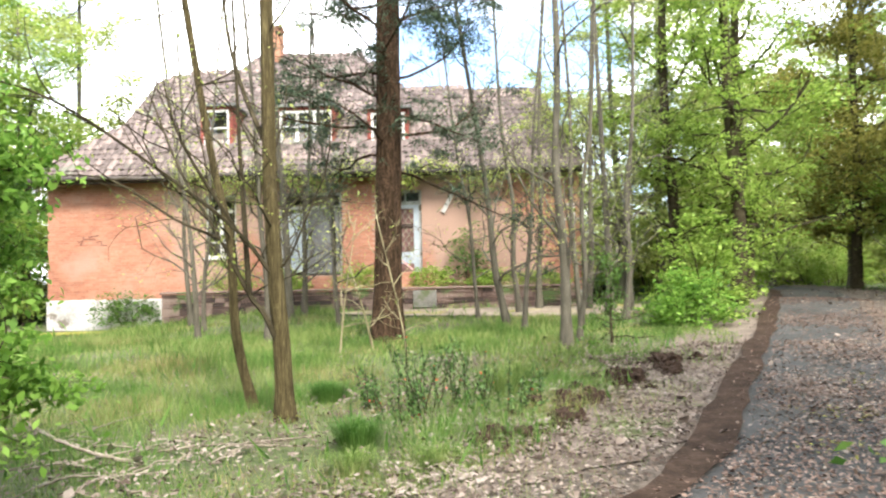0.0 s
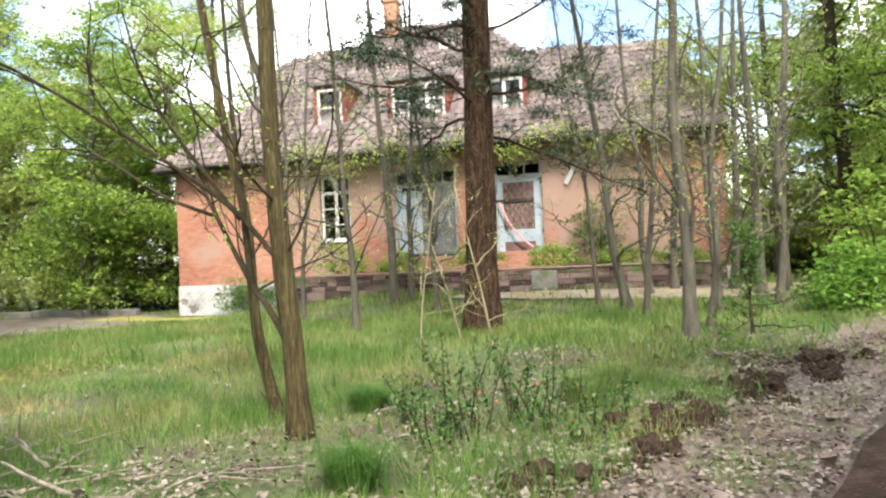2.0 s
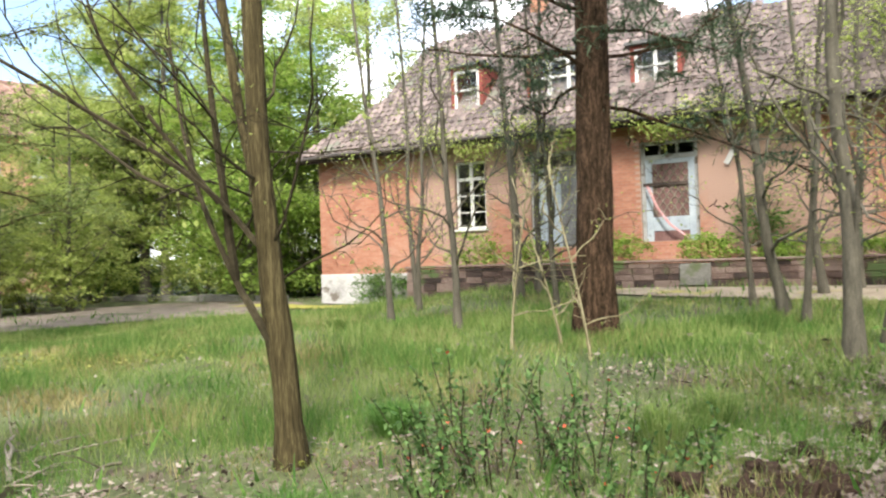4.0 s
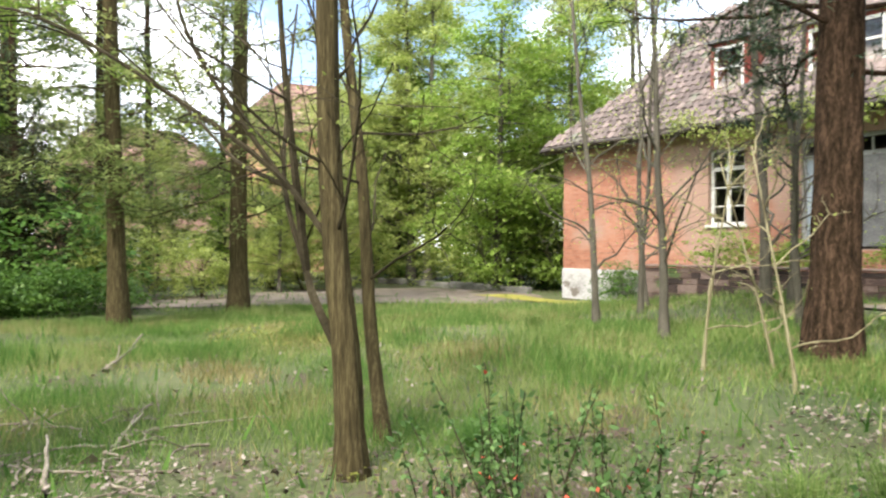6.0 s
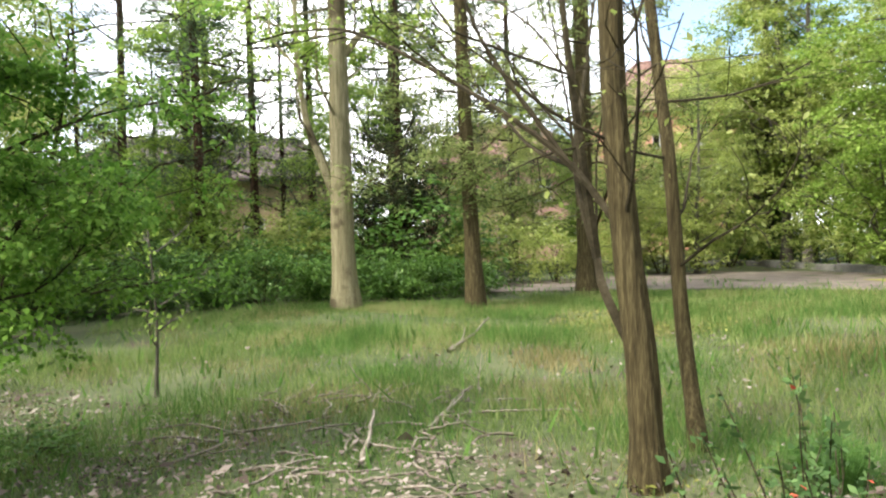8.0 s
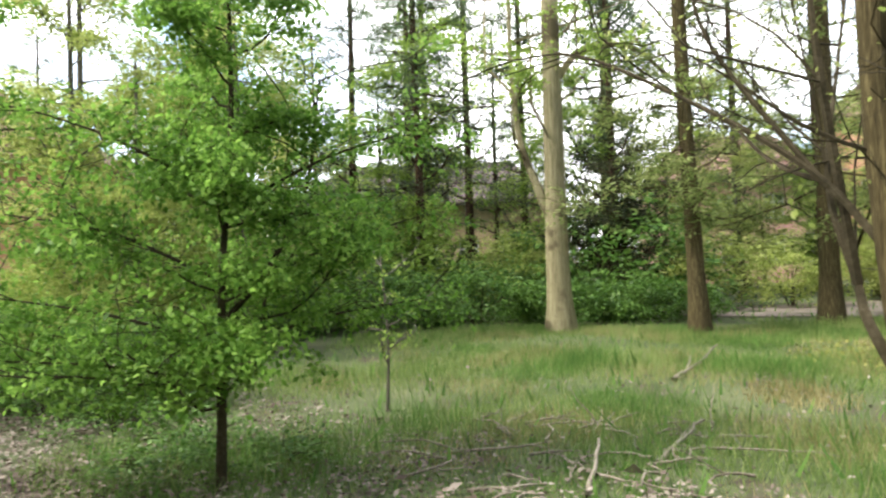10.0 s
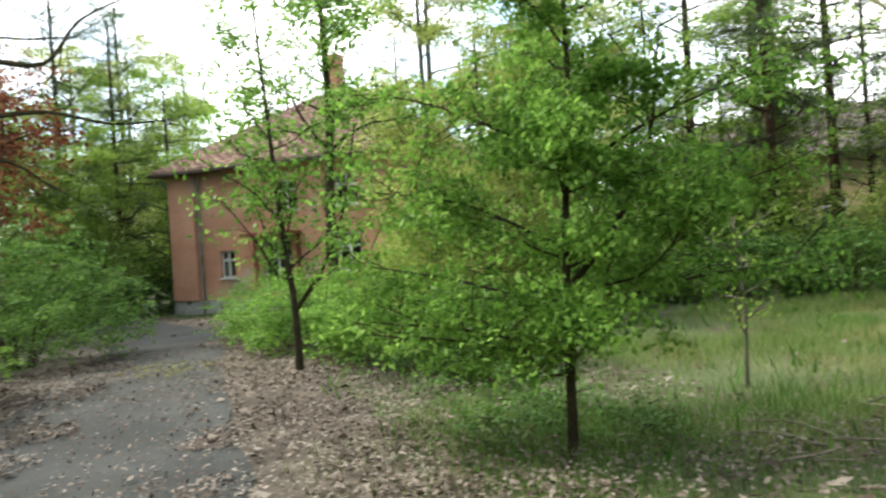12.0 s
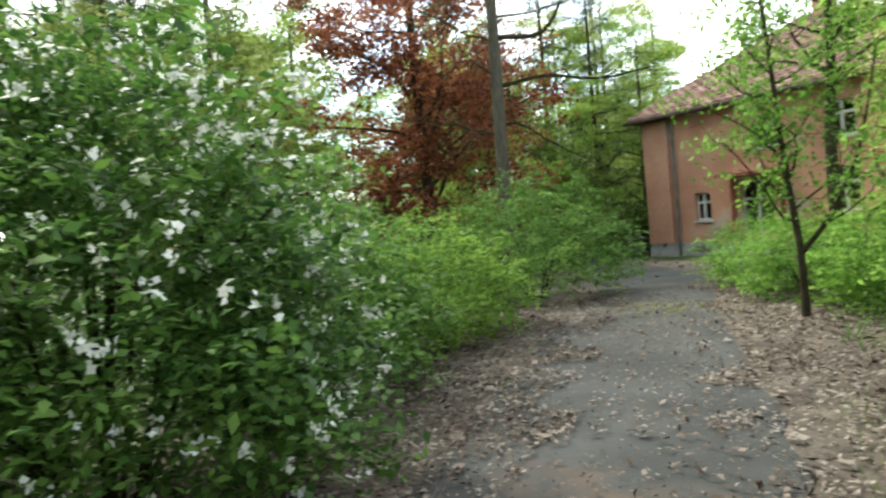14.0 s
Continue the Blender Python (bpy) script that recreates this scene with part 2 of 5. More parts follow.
CONCRETE = material("grey concrete", ((0.0864, 0.0828, 0.072), (0.158, 0.151, 0.133), (0.245, 0.23, 0.209)), 1.5, 25, 0.9, 0.5, spots=((0.0864, 0.101, 0.0504), 1.6, 0.55))
RED_TAPE = material("red and white tape", ((0.432, 0.144, 0.144), (0.504, 0.252, 0.252), (0.576, 0.504, 0.504)), 9, 20, 0.6, 0)


def glass(name):
    m = bpy.data.materials.new(name)
    m.use_nodes = True
    b = m.node_tree.nodes["Principled BSDF"]
    b.inputs["Base Color"].default_value = (0.9, 0.95, 0.94, 1)
    b.inputs["Roughness"].default_value = 0.04
    b.inputs["Transmission Weight"].default_value = 1.0
    b.inputs["IOR"].default_value = 1.3
    return m


GLASS = glass("dusty window glass")


# ---- helpers for meshes ----
def mesh_object(name, verts, faces, mat, parent=None, label="", smooth=False):
    me = bpy.data.meshes.new(name)
    me.from_pydata([tuple(v) for v in verts], [], faces)
    if mat:
        me.materials.append(mat)
    if smooth:
        me.polygons.foreach_set("use_smooth", [True] * len(me.polygons))
    me.update()
    ob = new(name, me)
    if parent:
        ob.parent = parent
    if label:
        ob["label"] = label
    return ob


def quads_object(name, arr, mat, parent=None, label=""):
    """Many separate four-cornered faces, from an array (n, 4, 3)."""
    arr = np.asarray(arr, dtype=np.float32)
    k = len(arr)
    me = bpy.data.meshes.new(name)
    me.vertices.add(4 * k)
    me.vertices.foreach_set("co", arr.ravel())
    me.loops.add(4 * k)
    me.loops.foreach_set("vertex_index", np.arange(4 * k, dtype=np.int32))
    me.polygons.add(k)
    me.polygons.foreach_set("loop_start", np.arange(0, 4 * k, 4, dtype=np.int32))
    me.materials.append(mat)
    me.update(calc_edges=True)
    ob = new(name, me)
    if parent:
        ob.parent = parent
    if label:
        ob["label"] = label
    return ob


def box_data(x0, x1, y0, y1, z0, z1, V, F):
    i = len(V)
    V += [(x0, y0, z0), (x1, y0, z0), (x1, y1, z0), (x0, y1, z0), (x0, y0, z1), (x1, y0, z1), (x1, y1, z1), (x0, y1, z1)]
    F += [(i, i + 3, i + 2, i + 1), (i + 4, i + 5, i + 6, i + 7), (i, i + 1, i + 5, i + 4), (i + 1, i + 2, i + 6, i + 5), (i + 2, i + 3, i + 7, i + 6), (i + 3, i, i + 4, i + 7)]


def boxes(name, blocks, mat, parent=None, label="", bevel=0.0):
    """One mesh of blocks (x0, x1, y0, y1, z0, z1), with eased edges."""
    V, F = [], []
    for b in blocks:
        box_data(*b, V, F)
    ob = mesh_object(name, V, F, mat, parent, label)
    if bevel:
        bm = bmesh.new()
        bm.from_mesh(ob.data)
        bmesh.ops.bevel(bm, geom=bm.edges[:], offset=bevel, segments=1, affect="EDGES")
        bm.to_mesh(ob.data)
        bm.free()
    return ob


def thing(name, label, category, m=None, group="", kind=""):
    ob = new(name)
    ob.empty_display_size = 0.1
    if m is not None:
        ob.matrix_world = m
    return tagged(ob, label, category, group, kind)


def tube(V, F, pts, radii, sides, wobble=0.0, rng=None):
    """A tapering round stem along pts."""
    i0 = len(V)
    n = len(pts)
    ridge = [rng.uniform(-wobble, wobble) if wobble else 0 for _ in range(sides)]
    for k, p in enumerate(pts):
        d = (pts[min(k + 1, n - 1)] - pts[max(k - 1, 0)]).normalized()
        a = d.cross(Vector((0, 1, 0)) if abs(d.y) < 0.9 else Vector((1, 0, 0))).normalized() if k == 0 else (a - d * a.dot(d)).normalized()
        b = d.cross(a)
        for s in range(sides):
            w = 2 * math.pi * s / sides
            r = radii[k] * (1 + ridge[s] + (rng.uniform(-wobble, wobble) * 0.6 if wobble else 0))
            V.append(p + (a * math.cos(w) + b * math.sin(w)) * r)
    for k in range(n - 1):
        for s in range(sides):
            q = i0 + k * sides
            F.append((q + s, q + (s + 1) % sides, q + sides + (s + 1) % sides, q + sides + s))
    F.append(tuple(i0 + (n - 1) * sides + s for s in range(sides)))


def smooth_line(points, per=5):
    """A curve through the control points."""
    P = [Vector(p) for p in points]
    P = [2 * P[0] - P[1]] + P + [2 * P[-1] - P[-2]]
    out = []
    for k in range(1, len(P) - 2):
        for j in range(per):
            t = j / per
            out.append(0.5 * ((2 * P[k]) + (P[k + 1] - P[k - 1]) * t + (2 * P[k - 1] - 5 * P[k] + 4 * P[k + 1] - P[k + 2]) * t * t + (3 * P[k] - P[k - 1] - 3 * P[k + 1] + P[k + 2]) * t ** 3))
    out.append(P[-2])
    return out


def wander(rng, start, d, length, bend=0.25, up=0.1, steps=6):
    pts, p, d = [start.copy()], start.copy(), d.normalized()
    for _ in range(steps):
        d = (d + Vector((rng.gauss(0, bend), rng.gauss(0, bend), rng.gauss(0, bend) + up))).normalized()
        p = p + d * (length / steps)
        pts.append(p.copy())
    return pts


def leaf_quads(rng, centres, size, droop=0.3, slim=0.5, flat=False):
    """Folded diamond leaves hung about the given places."""
    k = len(centres)
    c = np.array(centres, dtype=np.float32).reshape(-1, 3)
    g = np.random.default_rng(rng.randrange(1 << 30))
    d = g.normal(size=(k, 3))
    d[:, 2] = d[:, 2] * (0.4 if flat else 1.0) - droop
    d /= np.linalg.norm(d, axis=1)[:, None]
    u = g.normal(size=(k, 3)) * (0.45 if flat else 1.0)
    u[:, 2] += 1.2
    s = np.cross(d, u)
    s /= np.linalg.norm(s, axis=1)[:, None] + 1e-6
    nrm = np.cross(s, d)
    L = size * g.uniform(0.6, 1.25, (k, 1))
    w = L * slim * 0.5
    return np.stack([c, c + d * L * 0.45 + s * w + nrm * w * 0.3, c + d * L, c + d * L * 0.45 - s * w + nrm * w * 0.3], 1)


def fans(g, S, leaves, per, radius, sag=0.35):
    """Places of leaves in flat, drooping sprays about some of the points S."""
    k = max(leaves // per, 1)
    c = S[g.integers(0, len(S), k)]
    size = radius * g.uniform(0.5, 1.35, (k, 1))
    a, r = g.uniform(0, 6.283, (k, per)), np.sqrt(g.random((k, per)))
    x, y = np.cos(a) * r * size, np.sin(a) * r * size
    tilt = g.normal(size=(k, 2)) * 0.28
    z = x * tilt[:, :1] + y * tilt[:, 1:] - sag * r * r * size + g.normal(size=(k, per)) * 0.07 * radius
    return (c[:, None, :] + np.stack([x, y, z], 2)).reshape(-1, 3)


def make_tree(name, label, trunk, r0, r1, bark, leafmat, seed, limbs=12, limb_from=0.35, limb_len=2.0, limb_up=0.5, twigs=5, leaves=3000, leaf_size=0.08,
              spread=0.25, droop=0.3, slim=0.55, category="tree", group="", extra=(), sides=10, flare=1.5, twigmat=None, m=None, limb_r=0.35, sub=2, taper_top=0.4,
              kind="", limb_bend=0.22, each=True, blossom=0, blossom_mat=None, fan=0.0, per=16, lean=None, hang=False):
    """A tree: tapered trunk, limbs with twigs, and a crown of separate leaves. extra: limbs with given lines (points, radius). fan: radius of its flat leaf sprays. lean: the side (degrees) to which its limbs stay short, and by how much."""
    rng = random.Random(seed)
    base = Vector(trunk[0])
    root = thing(name, label, category, Matrix.Translation(base) if m is None else m, group)
    line = [p - base for p in smooth_line(trunk, 5)]
    n = len(line)
    radii = [r0 + (r1 - r0) * (k / (n - 1)) for k in range(n)]
    radii[0] *= flare
    radii[1] *= 1 + (flare - 1) * 0.35
    line[0] = line[0] - Vector((0, 0, 0.12))
    V, F = [], []
    tube(V, F, line, radii, sides, 0.07, rng)
    mesh_object("trunk", V, F, bark, root, smooth=True)
    V, F, spots, tips = [], [], [], []
    stems = []
    for pts, r in extra:
        stems.append((smooth_line([Vector(p) - base for p in pts], 4), r))
    for j in range(limbs):
        f = limb_from + (1 - limb_from) * (j + rng.random()) / max(limbs, 1)
        k = min(int(f * (n - 1)), n - 2)
        p = line[k].lerp(line[k + 1], f * (n - 1) - k)
        w = j * 2.4 + rng.uniform(-0.5, 0.5)
        size = limb_len * (1 - taper_top * (f - limb_from) / (1 - limb_from + 1e-6)) * rng.uniform(0.7, 1.2)
        if lean:
            size *= 1 - lean[1] * max(0.0, math.cos(w - radians(lean[0])))
        d = Vector((math.cos(w), math.sin(w), limb_up * rng.uniform(0.5, 1.5)))
        stems.append((wander(rng, p, d, size, limb_bend, 0.06, 6), max(radii[k] * limb_r, 0.008)))
    for pts, r in stems:
        if each:
            V, F = [], []
        q = len(pts)
        tube(V, F, pts, [r * (1 - 0.8 * k / (q - 1)) + 0.003 for k in range(q)], 5)
        if each:
            limb = mesh_object("limb", V, F, twigmat or bark, root)
            V, F = [], []
        length = sum((pts[k + 1] - pts[k]).length for k in range(q - 1))
        for _ in range(twigs):
            k = rng.randrange(max(1, q // 4), q)
            d = Vector((rng.gauss(0, 1), rng.gauss(0, 1), rng.gauss(0.15, 0.6)))
            tw = wander(rng, pts[k], d + (pts[k] - pts[k - 1]).normalized(), length * rng.uniform(0.2, 0.5), 0.3, 0.04, 4)
            tube(V, F, tw, [r * 0.3 * (1 - 0.7 * i / 4) + 0.002 for i in range(5)], 3)
            spots += [t for t in tw[1:]]
            for _ in range(sub):
                a = rng.choice(tw[1:])
                d = Vector((rng.gauss(0, 1), rng.gauss(0, 1), rng.gauss(0, 0.5)))
                t2 = wander(rng, a, d, length * rng.uniform(0.1, 0.25), 0.35, 0.0, 3)
                tube(V, F, t2, [0.004, 0.003, 0.002, 0.0015], 3)
                spots += t2[1:]
        spots += pts[q // 2:]
        if each and V:
            tagged(mesh_object("twig_spray", V, F, twigmat or bark, limb), kind="stuff")
    if V and not each:
        tagged(mesh_object("branchwork", V, F, twigmat or bark, root), kind="stuff")
    if leaves and spots:
        g = np.random.default_rng(seed)
        S = np.array([tuple(s) for s in spots])
        if fan:
            c = fans(g, S, leaves, per, fan)
        else:
            c = S[g.integers(0, len(S), leaves)] + g.normal(size=(leaves, 3)) * spread * np.array([1, 1, 0.7])
        quads_object("crown", leaf_quads(rng, c, leaf_size, droop, slim, fan > 0 and not hang), leafmat, root)
        if blossom:
            b = S[g.integers(0, len(S), blossom)] + g.normal(size=(blossom, 3)) * spread
            quads_object("blossom", leaf_quads(rng, b, leaf_size * 0.8, -0.3, 0.9), blossom_mat, root)
    return root


def make_shrub(name, label, x, y, z, rx, ry, h, leafmat, seed, leaves=4000, leaf_size=0.08, stems=14, category="shrub", group="", blossom=0, blossom_size=0.07,
               blossom_mat=None, slim=0.55, hollow=0.55, per=12, fan=2.6):
    """A bush: stems fanning from the ground and a shell of leaves with an uneven outline."""
    rng = random.Random(seed)
    g = np.random.default_rng(seed)
    root = thing(name, label, category, Matrix.Translation((x, y, z)), group)
    for j in range(stems):
        V, F = [], []
        w = rng.uniform(0, 6.28)
        tip = Vector((math.cos(w) * rx * 0.75, math.sin(w) * ry * 0.75, h * rng.uniform(0.55, 0.9)))
        pts = smooth_line([Vector((math.cos(w) * 0.1, math.sin(w) * 0.1, -0.1)), tip * 0.5 + Vector((0, 0, h * 0.12)), tip], 4)
        tube(V, F, pts, [0.014 * (1 - 0.7 * k / (len(pts) - 1)) * max(0.5, h / 2) for k in range(len(pts))], 4)
        mesh_object("stem", V, F, TWIG, root)

    def scatter(k, rmin):
        d = g.normal(size=(k, 3))
        d[:, 2] = np.abs(d[:, 2]) * 1.15 - 0.62
        d /= np.linalg.norm(d, axis=1)[:, None]
        a, e = np.arctan2(d[:, 1], d[:, 0]), d[:, 2]
        lump = 1 + 0.13 * np.sin(3 * a + seed) + 0.13 * np.sin(6 * a + 9 * e + seed) + 0.13 * np.sin(11 * a - 13 * e) * np.sin(5 * a + 17 * e + seed)
        r = (rmin + (1 - rmin) * g.random(k) ** 0.5) * lump + g.normal(size=k) * 0.05
        p = d * r[:, None] * np.array([rx, ry, h * 0.62]) + np.array([0, 0, h * 0.4])
        p[:, 2] = np.maximum(p[:, 2], 0.03)
        return p
    quads_object("foliage", leaf_quads(rng, fans(g, scatter(leaves // per, hollow), leaves, per, leaf_size * fan), leaf_size, 0.25, slim, True), leafmat, root)
    if blossom:
        b = scatter(blossom // 7, 0.95)
        b = np.repeat(b, 7, 0) + g.normal(size=(len(b) * 7, 3)) * blossom_size * 0.38
        quads_object("blossom", leaf_quads(rng, b, blossom_size, -0.4, 0.9), blossom_mat, root, "white flower clusters")
    return root


# ---- ground ----
def step(a, b, v):
    t = min(max((v - a) / (b - a), 0.0), 1.0)
    return t * t * (3 - 2 * t)


def ground_z(x, y):
    z = 0.3 * step(9, 19, y) * step(-9, -1, x)
    z += 0.28 * step(18.5, 24, y) * step(-6, -2, x)
    z -= 0.5 * step(0, -15, y)
    z += 0.03 * noise.noise(Vector((x * 0.5, y * 0.5, 0))) + 0.05 * noise.noise(Vector((x * 0.13, y * 0.13, 3)))
    return z


ROAD_LEFT = [(-10.0, -21.5), (-9.3, -14.0), (-5.4, -5.7), (0.66, 2.56), (3.0, 5.8), (5.1, 8.4), (7.5, 13.2), (11.0, 20.5), (16.6, 33.6), (18, 44), (13, 58), (0, 75)]
ROAD_LINE = smooth_line([(a, b, 0) for a, b in ROAD_LEFT], 10)


def road_side(x, y):
    """Metres from the road's left edge: positive towards the meadow, negative on the road."""
    best, side = 1e9, 1
    for k in range(len(ROAD_LINE) - 1):
        a, b = ROAD_LINE[k], ROAD_LINE[k + 1]
        dx, dy = b.x - a.x, b.y - a.y
        t = min(max(((x - a.x) * dx + (y - a.y) * dy) / (dx * dx + dy * dy), 0), 1)
        ex, ey = x - a.x - t * dx, y - a.y - t * dy
        d = ex * ex + ey * ey
        if d < best:
            best, side = d, 1 if dx * ey - dy * ex > 0 else -1
    return side * math.sqrt(best)


ROAD_WIDTH = 2.5


def axis(lo, hi, d, far):
    near = list(np.arange(lo, hi + 1e-6, d))
    out = [30, 60, 120, 250, far]
    return [lo - q for q in reversed(out)] + near + [hi + q for q in out]


def build_ground():
    xs, ys = axis(-24, 24, 0.6, 700), axis(-24, 42, 0.6, 700)
    V = [(x, y, ground_z(x, y) if abs(x) < 60 and abs(y) < 80 else -0.2) for y in ys for x in xs]
    w = len(xs)
    F = [(j * w + i, j * w + i + 1, (j + 1) * w + i + 1, (j + 1) * w + i) for j in range(len(ys) - 1) for i in range(w - 1)]
    tagged(mesh_object("ground", V, F, SOIL, smooth=True), "meadow soil with sparse grass and moss", "ground", kind="structure")


def strip(name, label, mat, inner, outer, lift, kind_word, across=4, ragged=0.0, first=0):
    """A band along the road, between two offsets from its left edge (towards the right)."""
    rng = random.Random(len(name))
    V, F = [], []
    line = ROAD_LINE[first:]
    for k, p in enumerate(line):
        d = (line[min(k + 1, len(line) - 1)] - line[max(k - 1, 0)]).normalized()
        r = Vector((d.y, -d.x, 0))
        a, b = inner + rng.uniform(-ragged, ragged), outer + rng.uniform(-ragged, ragged)
        if first:
            b = a + (b - a) * min(1.0, 0.02 + k / 8)
        for j in range(across + 1):
            q = p + r * (a + (b - a) * j / across)
            V.append((q.x, q.y, ground_z(q.x, q.y) + lift))
    w = across + 1
    F = [(k * w + j, k * w + j + 1, (k + 1) * w + j + 1, (k + 1) * w + j) for k in range(len(line) - 1) for j in range(across)]
    return tagged(mesh_object(name, V, F, mat, smooth=True), label, kind_word, kind="structure")


build_ground()
strip("road", "worn grey asphalt lane strewn with dry leaves", ASPHALT, 0.02, ROAD_WIDTH - 0.3, 0.035, "road", 6, 0.05)
strip("verge_1", "leaf-littered verge between lane and meadow", LITTER_SOIL, -1.3, 0.3, 0.02, "verge", 4, 0.2)
strip("verge_2", "leaf-littered verge beside the shrubs", LITTER_SOIL, ROAD_WIDTH - 0.35, ROAD_WIDTH + 2.2, 0.02, "verge", 4, 0.2)
# lighter strip over verge_1 paints the sunlit stretch beyond the canopy
strip("verge_3", "leaf-strewn verge with thin grass, coloured paler as sunlit", VERGE, -1.3, -0.07, 0.034, "verge", 4, 0.12, 46)
strip("road_edge", "dark soil band along the lane", MOULD, -0.05, 0.31, 0.07, "road edge", 5, 0.05, 44)


# ---- the brick villa ----
FY = 26.53
WALL_TOP = 4.95
villa = thing("villa", "derelict one-storey orange brick house with a tiled mansard roof", "house", Matrix.Translation((0, 0, 0)))
OPENINGS = [(-4.7, -3.65, 2.3, 4.4), (-2.2, -0.12, 1.65, 4.4), (1.02, 2.52, 1.7, 4.4)]


def grid_wall(name, x0, x1, y0, y1, z0, z1, openings, mat, parent, label=""):
    """A wall of one piece with openings (x0, x1, z0, z1) that go through it."""
    xs = sorted({x0, x1, *[o[0] for o in openings], *[o[1] for o in openings]})
    zs = sorted({z0, z1, *[o[2] for o in openings], *[o[3] for o in openings]})

    def solid(i, k):
        if not (0 <= i < len(xs) - 1 and 0 <= k < len(zs) - 1):
            return False
        cx, cz = (xs[i] + xs[i + 1]) / 2, (zs[k] + zs[k + 1]) / 2
        return not any(a < cx < b and c < cz < d for a, b, c, d in openings)
    V = [(x, y, z) for y in (y0, y1) for z in zs for x in xs]
    n, m = len(xs), len(xs) * len(zs)
    F = []
    for k in range(len(zs) - 1):
        for i in range(n - 1):
            if not solid(i, k):
                continue
            q = k * n + i
            F += [(q, q + 1, q + 1 + n, q + n), (m + q, m + q + n, m + q + n + 1, m + q + 1)]
            if not solid(i - 1, k):
                F.append((q, q + n, m + q + n, m + q))
            if not solid(i + 1, k):
                F.append((q + 1, m + q + 1, m + q + n + 1, q + n + 1))
            if not solid(i, k - 1):
                F.append((q, m + q, m + q + 1, q + 1))
            if not solid(i, k + 1):
                F.append((q + n, q + n + 1, m + q + n + 1, m + q + n))
    return mesh_object(name, V, F, mat, parent, label)


grid_wall("front_wall", -10, 7.7, FY, FY + 0.38, 1.0, WALL_TOP, OPENINGS, MORTAR, villa)
boxes("side_wall", [(-10, -9.62, FY + 0.38, 38.5, 1.0, WALL_TOP)], BRICK, villa)
boxes("side_wall", [(7.32, 7.7, FY + 0.38, 38.5, 1.0, WALL_TOP)], BRICK, villa)
boxes("back_wall", [(-9.62, 7.32, 38.12, 38.5, 1.0, WALL_TOP)], BRICK, villa)
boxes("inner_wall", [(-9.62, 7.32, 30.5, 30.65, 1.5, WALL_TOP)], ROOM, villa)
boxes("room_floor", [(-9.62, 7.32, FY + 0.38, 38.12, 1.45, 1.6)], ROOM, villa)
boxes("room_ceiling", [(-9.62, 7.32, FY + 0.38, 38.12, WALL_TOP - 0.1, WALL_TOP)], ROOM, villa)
boxes("plinth", [(-10.04, 7.74, FY - 0.04, FY + 0.4, -0.3, 1.0), (-10.04, -9.6, FY + 0.4, 38.5, -0.3, 1.0), (7.3, 7.74, FY + 0.4, 38.5, -0.3, 1.0)], PLASTER, villa, "whitewashed peeling plinth", 0.02)

EAVE_Y, EAVE_Z, PITCH = 25.9, 5.0, 0.9
PROFILE = [(-10.45, 5.0), (-8.35, 7.1), (-8.15, 9.55), (-6.6, 10.0), (-5.1, 9.9), (-4.4, 11.1), (-0.2, 10.75), (1.75, 8.65), (6.9, 8.4), (7.75, 5.0)]


def roof_span(z):
    """Left and right end of the front slope at a height."""
    left = right = None
    for (a, za), (b, zb) in zip(PROFILE, PROFILE[1:]):
        if za != zb and min(za, zb) <= z <= max(za, zb):
            x = a + (b - a) * (z - za) / (zb - za)
            left = x if left is None else min(left, x)
            right = x if right is None else max(right, x)
    return left, right


def build_roof():
    ridge = 32.6
    V, F = [], []
    n = len(PROFILE)
    for x, z in PROFILE:
        V.append((x, EAVE_Y + (z - EAVE_Z) / PITCH, z))
    for x, z in PROFILE:
        V.append((x, 2 * ridge - EAVE_Y - (z - EAVE_Z) / PITCH, z))
    F.append(tuple(range(n)))
    F.append(tuple(range(2 * n - 1, n - 1, -1)))
    for k in range(n - 1):
        F.append((k, n + k, n + k + 1, k + 1))
    mesh_object("roof", V, F, TILE_ISL, villa, "weathered grey-brown tiled roof")
    # eave boards and gutter
    boxes("eave", [(-10.3, 7.7, EAVE_Y + 0.1, FY, WALL_TOP - 0.04, WALL_TOP), (-10.35, 7.72, EAVE_Y + 0.06, EAVE_Y + 0.1, 4.78, 5.0)], DARK_WOOD, villa, "dark sagging eave boards")
    V, F = [], []
    tube(V, F, [Vector((x, EAVE_Y - 0.05, 4.93 + 0.03 * math.sin(x * 1.3))) for x in np.linspace(-10.4, 7.7, 24)], [0.07] * 24, 8)
    mesh_object("gutter", V, F, METAL, villa, smooth=True)


build_roof()


